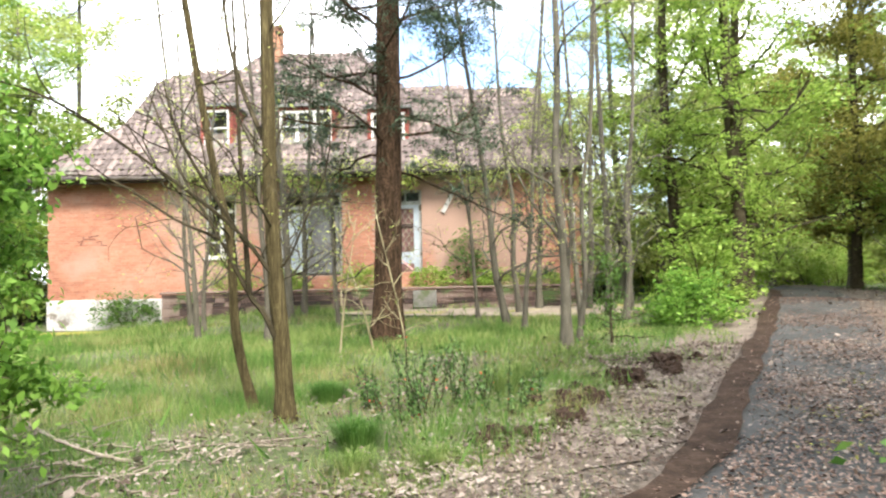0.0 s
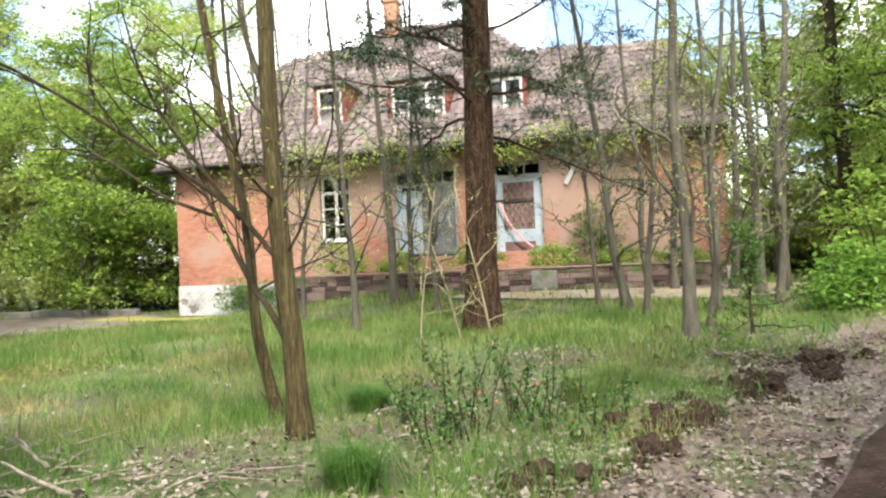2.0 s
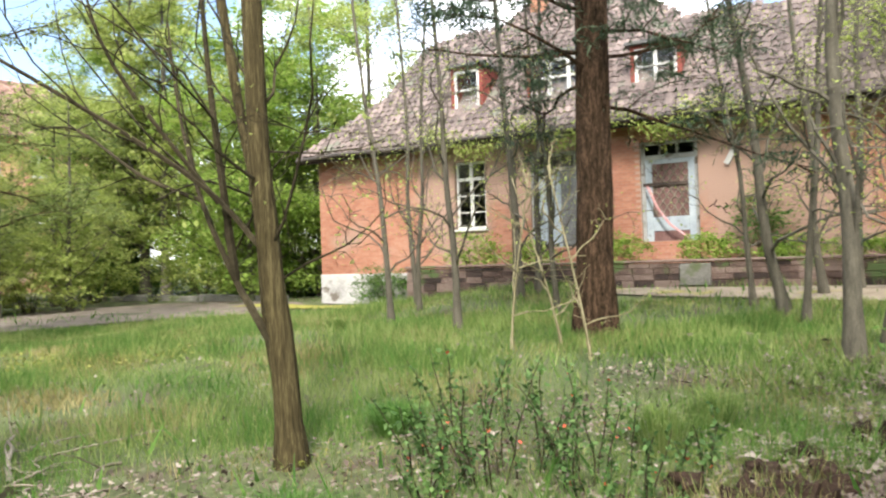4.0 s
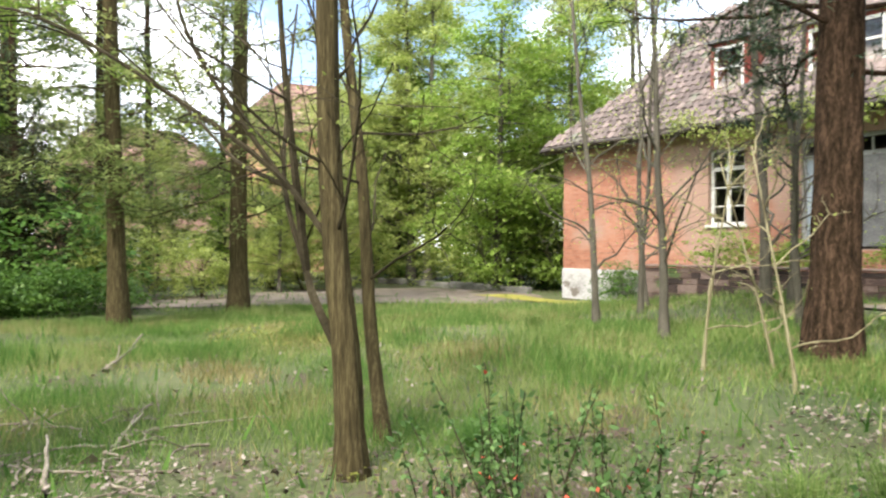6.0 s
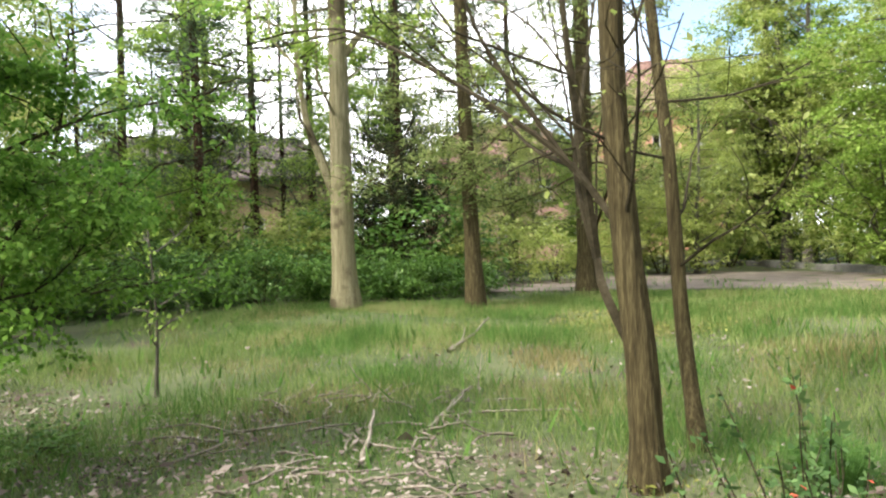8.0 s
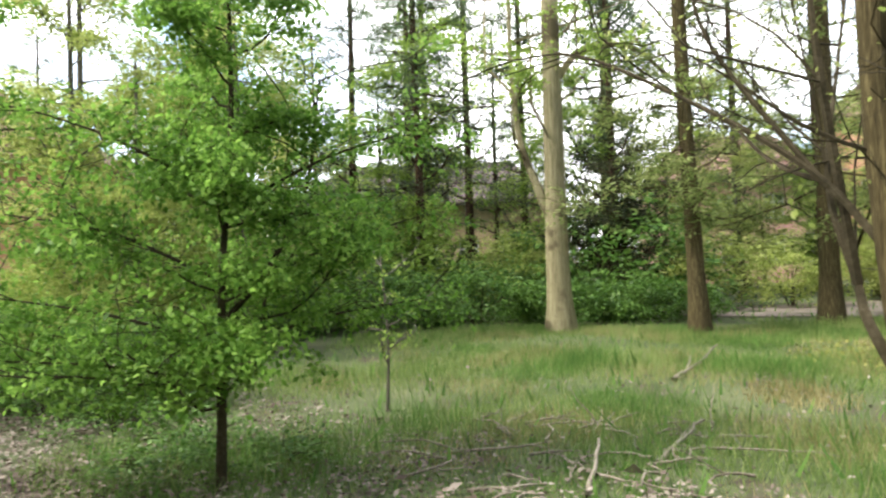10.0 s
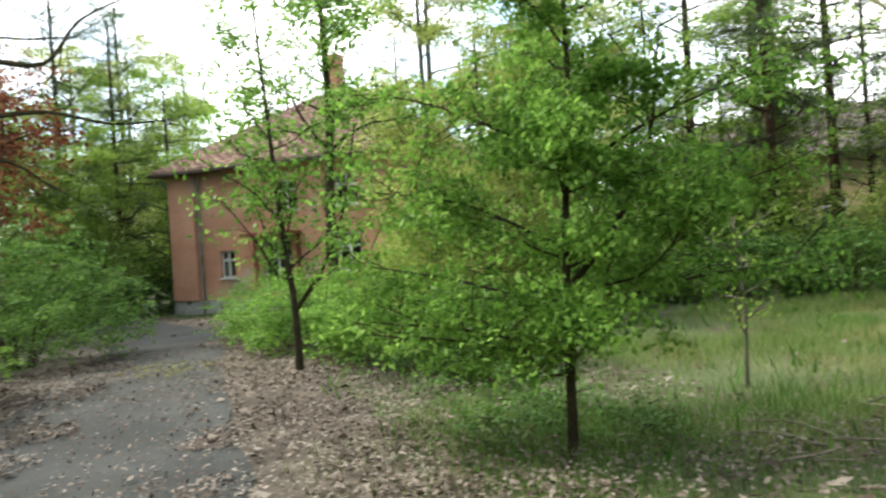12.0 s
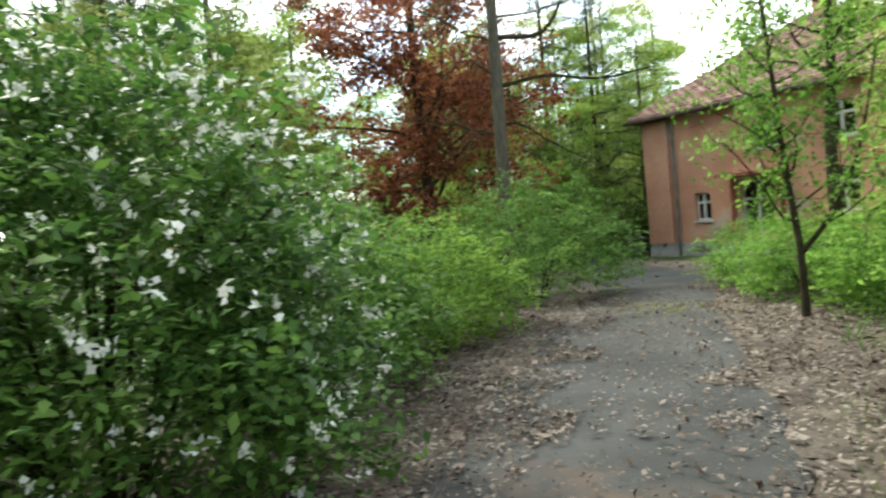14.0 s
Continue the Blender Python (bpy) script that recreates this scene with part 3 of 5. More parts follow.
def window(parent, x0, x1, y, z0, z1, mat, name="window", rows=(0.72,), cols=1, bars=2, sill=True):
    """A casement: frame, bars, panes and sill. rows: heights of transoms, as parts of the whole."""
    t = 0.07
    H, W = z1 - z0, x1 - x0
    blocks = [(x0, x0 + t, y, y + 0.08, z0, z1), (x1 - t, x1, y, y + 0.08, z0, z1), (x0 + t, x1 - t, y, y + 0.08, z0, z0 + t), (x0 + t, x1 - t, y, y + 0.08, z1 - t, z1)]
    for r in rows:
        blocks.append((x0 + t, x1 - t, y - 0.01, y + 0.08, z0 + H * r - 0.05, z0 + H * r + 0.05))
    for c in range(1, cols + 1):
        q = x0 + W * c / (cols + 1)
        blocks.append((q - 0.05, q + 0.05, y - 0.015, y + 0.06, z0 + t, z1 - t))
    top = z0 + H * (rows[0] if rows else 1)
    for b in range(1, bars + 1):
        q = z0 + (top - z0) * b / (bars + 1)
        blocks.append((x0 + t, x1 - t, y + 0.02, y + 0.05, q - 0.018, q + 0.018))
    w = boxes(name, blocks[:4], mat, parent, bevel=0.006)
    for b in blocks[4:]:
        boxes("glazing_bar", [b], mat, w, bevel=0.006)
    p = boxes("pane", [(x0 + t, x1 - t, y + 0.032, y + 0.038, z0 + t, z1 - t)], GLASS, w)
    p.visible_shadow = False
    if sill:
        boxes("window_sill", [(x0 - 0.08, x1 + 0.08, y - 0.2, y, z0 - 0.08, z0 - 0.005)], mat, w, bevel=0.01)
    return w


window(villa, -4.69, -3.66, FY + 0.12, 2.31, 4.39, WHITE_PAINT, cols=1, rows=(0.74,))


def dormer(x0, x1, z0, z1, y, cols):
    yb = EAVE_Y + (z1 - EAVE_Z) / PITCH + 0.3
    d = boxes("dormer", [(x0 - 0.12, x0, y, yb, z0 - 0.1, z1), (x1, x1 + 0.12, y, yb, z0 - 0.1, z1), (x0, x1, y, y + 0.1, z0 - 0.35, z0), (x0, x1, y, y + 0.1, z1 - 0.12, z1)], RED_WOOD, villa, "red painted dormer with a white window")
    V, F = [], []
    box_data(x0 - 0.25, x1 + 0.25, y - 0.15, yb + 0.3, z1 + 0.002, z1 + 0.09, V, F)
    mesh_object("dormer_roof", V, F, GREY_BOARD, d)
    # added dark sheet that gives the dim depth behind the pane
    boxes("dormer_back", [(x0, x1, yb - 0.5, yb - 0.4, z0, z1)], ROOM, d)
    t = 0.08
    W = x1 - x0
    blocks = [(x0, x0 + t, y - 0.02, y + 0.06, z0, z1 - 0.12), (x1 - t, x1, y - 0.02, y + 0.06, z0, z1 - 0.12), (x0, x1, y - 0.025, y + 0.06, z0, z0 + t), (x0, x1, y - 0.025, y + 0.06, z1 - 0.2, z1 - 0.12),
              (x0, x1, y - 0.02, y + 0.05, z0 + (z1 - z0) * 0.5 - 0.03, z0 + (z1 - z0) * 0.5 + 0.03)]
    for c in range(1, cols + 1):
        q = x0 + W * c / (cols + 1)
        blocks.append((q - 0.05, q + 0.05, y - 0.03, y + 0.05, z0 + t, z1 - 0.2))
    boxes("window_frame", blocks, WHITE_PAINT, d, "white dormer window frame", 0.005)
    p = boxes("pane", [(x0 + t, x1 - t, y + 0.03, y + 0.036, z0 + t, z1 - 0.2)], GLASS, d)
    p.visible_shadow = False


dormer(-4.98, -4.1, 6.05, 7.55, 27.3, 0)
dormer(-2.35, -0.55, 6.1, 7.45, 27.3, 2)
dormer(0.8, 1.96, 6.05, 7.3, 27.3, 1)

boxes("chimney", [(-4.05, -3.5, 32.0, 32.55, 9.8, 11.9), (-4.11, -3.44, 31.94, 32.61, 11.9, 12.03)], BRICK, villa, "brick chimney stack", 0.01)

# doors: a boarded double door and a door with a lattice panel
door = boxes("terrace_door", [(-2.2, -2.1, FY + 0.1, FY + 0.2, 1.65, 4.4), (-0.22, -0.12, FY + 0.1, FY + 0.2, 1.65, 4.4), (-2.1, -0.22, FY + 0.1, FY + 0.2, 3.85, 3.97), (-2.1, -0.22, FY + 0.1, FY + 0.2, 4.3, 4.4), (-0.62, -0.58, FY + 0.12, FY + 0.18, 3.97, 4.3), (-0.9, -0.86, FY + 0.12, FY + 0.18, 3.97, 4.3)], OLD_PAINT, villa, "flaking grey-white frame of a boarded double door")
boxes("door_leaf", [(-2.1, -1.95, FY + 0.14, FY + 0.19, 1.65, 3.85), (-1.95, -1.42, FY + 0.16, FY + 0.19, 1.75, 3.75), (-1.42, -1.3, FY + 0.14, FY + 0.19, 1.65, 3.85)], BLUE_DOOR, door, "pale blue half-open door leaf", 0.008)
boxes("board", [(-1.28, -0.24, FY + 0.06, FY + 0.1, 1.7, 3.86)], GREY_BOARD, door, "weathered grey board nailed over the door", 0.008)
door = boxes("side_door", [(1.02, 1.12, FY + 0.1, FY + 0.2, 1.7, 4.4), (2.42, 2.52, FY + 0.1, FY + 0.2, 1.7, 4.4), (1.12, 2.42, FY + 0.1, FY + 0.2, 3.92, 4.04), (1.12, 2.42, FY + 0.1, FY + 0.2, 4.32, 4.4), (1.5, 1.55, FY + 0.12, FY + 0.18, 4.04, 4.32), (1.95, 2.0, FY + 0.12, FY + 0.18, 4.04, 4.32)], OLD_PAINT, villa, "flaking pale door with a broken lattice panel")
boxes("door_leaf", [(1.12, 1.3, FY + 0.13, FY + 0.18, 1.7, 3.92), (2.24, 2.42, FY + 0.13, FY + 0.18, 1.7, 3.92), (1.3, 2.24, FY + 0.13, FY + 0.18, 1.98, 2.36), (1.3, 2.24, FY + 0.13, FY + 0.18, 3.8, 3.92)], BLUE_DOOR, door, "", 0.006)
boxes("panel", [(1.3, 2.24, FY + 0.15, FY + 0.17, 2.36, 3.8)], LATTICE, door, "brown red lattice panel")
boxes("panel", [(1.3, 2.24, FY + 0.15, FY + 0.17, 1.7, 1.98)], LATTICE, door, "brown broken lower panel")
boxes("door_rail", [(1.06, 2.24, FY + 0.09, FY + 0.12, 3.2, 3.29)], DARK_WOOD, door, "brown board nailed across the door", 0.004)

# terrace in front of the doors
terrace = thing("terrace", "low dark stone terrace overgrown with weeds", "terrace", Matrix.Translation((0, 0, 0)))
boxes("terrace_core", [(-5.2, 7.3, 24.34, 24.65, -0.1, 1.12)], MORTAR, terrace)
STONES = random.Random(3)
z = -0.05
while z < 1.1:
    h, x = STONES.uniform(0.14, 0.24), -5.2
    h = min(h, 1.16 - z)
    while x < 7.2:
        w = min(STONES.uniform(0.25, 0.6), 7.3 - x)
        boxes("stone", [(x + 0.008, x + w - 0.008, 24.3 - STONES.uniform(0, 0.025), 24.339, z + 0.007, z + h - 0.007)], STONE_DARK, terrace)
        x += w
    z += h
boxes("slab", [(2.35, 3.05, 24.21, 24.27, 0.62, 1.13)], CONCRETE, terrace, "grey concrete slab leaning on the terrace wall", 0.012)
boxes("coping", [(-5.25, 7.35, 24.24, 24.66, 1.165, 1.23)], STONE_DARK, terrace, "mossy coping slabs", 0.02)
boxes("terrace_floor", [(-5.2, 7.3, 24.65, FY - 0.05, -0.1, 1.1)], LITTER_SOIL, terrace)


# ---- trees of the meadow ----
def gz(x, y):
    return ground_z(x, y)


make_tree("robinia", "slim grey-brown robinia with rough furrowed bark and bare lower stem", [(1.93, 10.99, 0), (1.9, 10.95, 0.9), (1.86, 10.88, 1.7), (1.82, 10.84, 3.2), (1.8, 10.82, 9)], 0.1, 0.06, BARK, LEAF_YELLOW, 11, sides=26,
          limbs=8, limb_from=0.42, limb_len=1.6, limb_up=1.0, twigs=6, leaves=420, leaf_size=0.05, spread=0.12, twigmat=TWIG, sub=2, limb_r=0.14,
          extra=[([(1.9, 10.94, 0.8), (1.76, 10.8, 1.2), (1.6, 10.82, 1.4), (1.3, 10.8, 2.0), (0.75, 11.1, 2.8), (0.3, 11.4, 3.7)], 0.032), ([(1.84, 10.86, 1.6), (1.54, 10.6, 2.07), (0.97, 10.05, 2.63), (0.34, 9.4, 3.15), (-0.2, 8.9, 3.3)], 0.022),
                 ([(1.6, 10.68, 1.95), (1.15, 10.2, 2.9), (1.0, 10.05, 3.6)], 0.018), ([(1.6, 10.82, 1.4), (1.58, 10.68, 2.55), (1.56, 10.62, 3.4), (1.5, 10.5, 6)], 0.03), ([(1.3, 10.8, 2.0), (0.9, 10.6, 2.2), (0.3, 10.5, 2.6), (-0.4, 10.6, 2.7)], 0.016),
                 ([(1.83, 10.85, 2.9), (1.4, 11.2, 3.8), (1.1, 11.6, 4.8), (1.0, 11.8, 6.5)], 0.03)])
make_tree("robinia", "thin robinia stem with bare twigs beside a thicker one", [(1.41, 11.6, 0.02), (1.2, 11.6, 0.93), (1.15, 11.55, 2.07), (0.92, 11.55, 3.17), (0.4, 11.5, 6.5)], 0.06, 0.035, BARK, LEAF_YELLOW, 12, sides=16, limb_r=0.2, twigmat=TWIG, limbs=8, limb_from=0.3, limb_len=1.8, twigs=4, leaves=300, leaf_size=0.05, spread=0.1, sub=1)
make_tree("pine", "thick dark red-brown pine trunk with low drooping needle boughs", [(2.33, 17.35, 0.25), (2.4, 17.36, 3), (2.45, 17.4, 7), (2.5, 17.4, 15)], 0.285, 0.2, BARK_PINE, LEAF_FIR, 13,
          limbs=32, limb_from=0.4, limb_len=2.9, limb_up=0.12, twigs=10, leaves=46000, leaf_size=0.14, fan=0.26, per=26, limb_r=0.13, slim=0.16, droop=0.5, flare=1.35, sides=30)
for k, (x, y, r, h, lx, ly) in enumerate([(-0.09, 17.54, 0.06, 8, -0.5, 0.2), (-1.69, 17.98, 0.055, 8, -0.9, 0.2), (-0.76, 21.9, 0.1, 9, -0.4, 0), (-0.45, 22.3, 0.07, 8, 0.3, 0), (-3.2, 21.5, 0.06, 8, -0.4, 0),
                                          (4.83, 19.19, 0.08, 9, -1.3, 0.3), (5.35, 22.4, 0.07, 9, -0.6, 0), (5.95, 23.2, 0.08, 9, 0.3, 0), (5.61, 15.72, 0.09, 10, -0.15, 0), (5.95, 16.5, 0.05, 8, 0.6, 0),
                                          (7.2, 22.7, 0.08, 10, 0.5, 0), (4.2, 21.0, 0.05, 8, -0.8, 0.2), (5.1, 18.3, 0.05, 8, 0.7, 0.1), (6.5, 19.4, 0.06, 9, -0.4, 0), (8.2, 22.0, 0.07, 10, 0.3, 0), (-2.4, 20.2, 0.05, 8, 0.5, 0), (1.0, 19.5, 0.05, 8, -0.6, 0.1), (7.58, 21.6, 0.09, 10, -0.2, 0), (7.7, 20.4, 0.07, 9, 0.5, 0)]):
    z = gz(x, y)
    u, v = 0.07 * math.sin(7 * k + 1), 0.07 * math.sin(5 * k)
    make_tree("young_tree", "slim grey young tree with sparse new leaves", [(x, y, z), (x + lx * 0.15 + u, y, z + h * 0.15), (x + lx * 0.3 - v, y + ly * 0.2, z + h * 0.32), (x + lx * 0.5 + v, y + ly * 0.5, z + h * 0.55), (x + lx - u, y + ly, z + h)], r * 1.2, r * 0.45, BARK_GREY, LEAF_YELLOW, 20 + k,
              limbs=12, limb_from=0.16, limb_len=2.1, limb_up=1.0, twigs=5, leaves=700, leaf_size=0.055, spread=0.17, sub=2, limb_r=0.32, limb_bend=0.3, group="young trees before the house", sides=7)

make_tree("sapling", "young broad-leaved tree with fresh green leaves beside the lane", [(1.06, 6.79, 0), (1.04, 6.8, 0.8), (1.05, 6.83, 1.6), (1.0, 6.9, 2.8), (1.05, 6.9, 4.8)], 0.04, 0.012, TWIG, LEAF_SAPLING, 51,
          limbs=30, limb_from=0.17, limb_len=1.5, limb_up=0.22, twigs=8, leaves=35000, leaf_size=0.058, spread=0.11, fan=0.19, per=9, hang=True, lean=(30, 0.55), taper_top=0.35, limb_r=0.3, extra=[([(1.05, 6.82, 1.2), (0.85, 7.1, 1.6), (0.7, 7.35, 2.2), (0.65, 7.45, 3.0)], 0.022), ([(1.05, 6.8, 0.75), (1.4, 6.25, 0.95), (1.75, 5.6, 1.05)], 0.012), ([(1.05, 6.8, 1.05), (1.3, 6.1, 1.3), (1.45, 5.3, 1.45)], 0.013), ([(1.05, 6.82, 1.5), (1.35, 6.2, 1.85), (1.5, 5.5, 2.0)], 0.012), ([(1.05, 6.82, 1.0), (0.6, 7.4, 1.2), (0.1, 8.1, 1.3)], 0.013), ([(1.05, 6.82, 1.4), (0.6, 7.4, 1.7), (0.15, 8.0, 1.95)], 0.012), ([(1.05, 6.85, 2.0), (0.7, 7.5, 2.4), (0.4, 8.0, 2.6)], 0.012), ([(1.02, 6.85, 2.1), (1.3, 6.2, 2.5), (1.5, 5.7, 2.7)], 0.012)], flare=1.1, sides=7)
make_tree("sapling", "young broad-leaved tree with an open crown", [(-0.85, 2.1, -0.02), (-0.83, 2.1, 0.9), (-0.8, 1.98, 2.0), (-0.75, 1.9, 3.4), (-0.7, 1.8, 5.0)], 0.055, 0.015, TWIG, LEAF_SAPLING, 52,
          limbs=18, limb_from=0.3, limb_len=1.5, limb_up=0.5, twigs=6, extra=[([(-0.83, 2.1, 0.85), (-1.0, 2.45, 1.35), (-1.15, 2.75, 2.1), (-1.2, 3.0, 3.2)], 0.035)], leaves=4600, leaf_size=0.08, spread=0.15, fan=0.26, per=9, hang=True, flare=1.1, sides=7)
make_tree("broadleaf_tree", "slim tree with an airy green crown before a brick house", [(-4.9, -0.95, 0), (-4.85, -0.95, 2.5), (-4.95, -0.9, 4.5), (-4.85, -0.9, 7.5)], 0.13, 0.05, TWIG, LEAF_SAPLING, 67, limbs=18, limb_from=0.5, limb_len=2.0, limb_up=0.5, twigs=6, leaves=5200, leaf_size=0.11, spread=0.22, fan=0.4, per=12, hang=True, sub=1)
make_tree("sapling", "thin bare sapling in the grass", [(-1.77, 7.38, 0), (-1.8, 7.4, 0.8), (-1.75, 7.35, 1.7)], 0.02, 0.008, BARK_GREY, LEAF_FRESH, 53, limbs=8, limb_from=0.3, limb_len=0.7, twigs=4, leaves=250, leaf_size=0.06, spread=0.1, sides=5)

make_tree("sapling", "small dark green sapling beside the leafy verge", [(6.5, 16.2, gz(6.5, 16.2)), (6.48, 16.2, 0.8), (6.52, 16.25, 1.9)], 0.03, 0.01, TWIG, LEAF_DARK, 57, limbs=16, limb_from=0.15, limb_len=0.75, limb_up=0.25, twigs=5, leaves=1500, leaf_size=0.06, fan=0.14, per=9, hang=True, sides=6, sub=1)
for k, (x, y, lx) in enumerate([(2.9, 15.2, -0.5), (1.7, 15.6, 0.3), (2.2, 16.2, -0.7)]):
    make_tree("bare_sapling", "thin pale bare sapling before the pine", [(x, y, gz(x, y)), (x + lx * 0.3, y, 1.1), (x + lx, y + 0.1, 2.6)], 0.022, 0.008, BARK_PALE, LEAF_YELLOW, 300 + k, limbs=7, limb_from=0.25, limb_len=1.1, limb_up=0.5, twigs=3, leaves=40, leaf_size=0.05, spread=0.06, sides=5, sub=1, group="bare saplings")
make_tree("dead_tree", "pale tall trunk with peeled bark and a fork", [(-10.09, 9.54, 0.02), (-10.0, 9.5, 2.5), (-9.95, 9.5, 5), (-9.9, 9.5, 9), (-9.8, 9.5, 15)], 0.27, 0.14, BARK_PALE, LEAF_FRESH, 54,
          limbs=9, limb_from=0.4, limb_len=3.0, twigs=6, leaves=7000, leaf_size=0.11, fan=0.3, per=12, hang=True, twigmat=BARK_PALE, limb_r=0.16, sides=12, flare=1.45,
          extra=[([(-10.0, 9.42, 2.4), (-9.95, 9.1, 3.3), (-9.9, 8.75, 4.4), (-9.9, 8.6, 6.5), (-9.8, 8.7, 10)], 0.12), ([(-9.95, 9.6, 5.6), (-9.8, 10.2, 6.2), (-9.7, 11.2, 6.15), (-9.6, 11.9, 5.5), (-9.6, 12.3, 5.2)], 0.09)])
make_tree("pine", "tall brown pine trunk at the meadow's edge", [(-9.49, 12.39, 0), (-9.55, 12.3, 3), (-9.6, 12.2, 7), (-9.7, 12.1, 15)], 0.2, 0.12, BARK, LEAF_LARCH, 55, limb_r=0.15, limbs=22, limb_from=0.24, limb_len=2.6, limb_up=0.0, twigs=8, leaves=15000, leaf_size=0.16, slim=0.3, fan=0.45, per=20, flare=1.4)
make_tree("pine", "tall brown pine trunk in the meadow", [(-10.83, 15.51, 0), (-10.85, 15.5, 3), (-10.8, 15.5, 7), (-10.8, 15.4, 15)], 0.24, 0.14, BARK, LEAF_LARCH, 56, limb_r=0.15, limbs=22, limb_from=0.24, limb_len=2.8, limb_up=0.0, twigs=8, leaves=15000, leaf_size=0.16, slim=0.3, fan=0.45, per=20, flare=1.4)

# ---- far trees, as copies of a few built ones ----
broad = make_tree("broadleaf_tree", "leafy broad-crowned tree in fresh spring green", [(-17, 33, 0), (-17, 33, 3), (-16.8, 33, 7), (-16.7, 33, 12)], 0.2, 0.06, BARK_GREY, LEAF_FRESH, 61, limbs=30, limb_from=0.1, limb_len=4.2, limb_up=0.25, twigs=9, leaves=22000, leaf_size=0.19, spread=0.42, fan=0.85, per=34, sub=1, each=False, group="woodland trees")
light = make_tree("broadleaf_tree", "tall light yellow-green woodland tree", [(-22, 30, 0), (-22, 30, 4), (-21.8, 30, 8), (-21.7, 30, 15)], 0.2, 0.06, BARK_GREY, LEAF_YELLOW, 62, limbs=24, limb_from=0.15, limb_len=4.0, limb_up=0.4, twigs=9, leaves=18000, leaf_size=0.18, spread=0.45, fan=0.7, per=26, sub=1, each=False, group="woodland trees")
tall = make_tree("pine", "tall woodland pine with dark needles", [(-24, 12, 0), (-24, 12, 6), (-24, 12.1, 12), (-24, 12, 19)], 0.22, 0.07, BARK_PINE, LEAF_NEEDLE, 63, limbs=32, limb_from=0.24, limb_len=3.0, limb_up=0.1, twigs=9, leaves=16000, leaf_size=0.22, spread=0.3, slim=0.16, fan=0.5, per=22, sub=1, each=False, group="woodland pines")


def plant(proto, x, y, s, turn):
    copy_thing(proto, pose(x, y, gz(x, y) if abs(x) < 60 else -0.2, 0, 0, turn) @ Matrix.Scale(s, 4))


WOOD = random.Random(5)
for x0, x1, y0, y1, count, kinds, s0, s1 in [(-28, -13.5, 27.5, 40, 15, "llb", 0.75, 1.1), (-32, -24, 20, 26, 5, "lb", 0.4, 0.55), (-34, -17, -4, 10, 9, "ttb", 0.5, 0.8), (-24, -15, 4, 12, 2, "t", 0.7, 0.9), (11, 24, 27, 46, 11, "llb", 0.7, 1.0), (14, 30, 8, 22, 9, "blt", 0.7, 1.1),
                                             (10, 26, -12, 6, 12, "blt", 0.7, 1.1), (2, 14, -34, -12, 12, "btl", 0.6, 1.0), (-34, -14, -40, -26, 10, "btl", 0.7, 1.0), (-12, 4, -46, -28, 14, "bl", 0.7, 1.1), (-14, 9, 41, 54, 9, "lbt", 0.7, 0.9), (-34, -20, -20, -4, 8, "ttb", 0.6, 0.9), (25, 45, 40, 70, 14, "lb", 0.8, 1.1)]:
    for _ in range(count):
        k = WOOD.choice(kinds)
        x, y = WOOD.uniform(x0, x1), WOOD.uniform(y0, y1)
        if -1.5 < -road_side(x, y) < 5 or (x > 8 and -1 < -road_side(x, y) < 6):
            continue
        plant({"b": broad, "l": light, "t": tall}[k], x, y, WOOD.uniform(s0, s1), WOOD.uniform(0, 360))

# ---- shrubs ----
for k, (x, y, rx, ry, h) in enumerate([(-11.3, 5.2, 1.5, 1.7, 1.6), (-12.0, 7.6, 1.6, 1.7, 1.5), (-12.6, 9.9, 1.6, 1.6, 1.15), (-13.0, 12.0, 1.5, 1.6, 1.05), (-10.2, 2.8, 1.6, 1.6, 1.9)]):
    make_shrub("hedge_shrub", "dense dark green evergreen shrub at the meadow's edge", x, y, 0, rx, ry, h, LEAF_DARK, 70 + k, 8500, 0.11, group="hedge shrubs")
make_shrub("flowering_shrub", "tall green shrub with white flower clusters beside the lane", 6.72, 4.65, 0, 1.6, 1.4, 2.8, LEAF_DARKMID, 84, 50000, 0.07, hollow=0.4, fan=3.4, per=16, blossom=3900, blossom_size=0.038, blossom_mat=PETAL, stems=20)
make_shrub("shrub", "rounded leafy green shrub beside the lane", 5.15, 1.45, -0.02, 1.45, 1.6, 2.0, LEAF_MID, 85, 22000, 0.075, stems=18)
make_shrub("shrub", "rounded fresh green shrub beside the lane", 3.35, -0.6, -0.05, 1.5, 1.6, 1.8, LEAF_LANE, 86, 18000, 0.08, stems=14)
make_shrub("shrub", "tall leafy green shrub beside the lane", -0.35, -4.3, -0.2, 1.9, 2.0, 2.5, LEAF_MID, 87, 20000, 0.085)
make_shrub("shrub", "low bright green shrub at the lane's edge", -4.0, -1.4, -0.1, 1.3, 1.7, 1.4, LEAF_SAPLING, 88, 8000, 0.08)
make_shrub("shrub", "low bright green shrub at the lane's edge", -2.7, 0.5, -0.05, 1.1, 1.2, 1.35, LEAF_SAPLING, 89, 8000, 0.08)
make_shrub("shrub", "leafy green shrub behind a forked young tree", -2.3, 2.5, -0.03, 1.1, 1.1, 1.4, LEAF_SAPLING, 188, 7500, 0.08)
make_shrub("shrub", "low leafy green shrub in the grass", -1.9, 4.3, -0.03, 1.0, 1.0, 1.1, LEAF_MID, 189, 6000, 0.08)
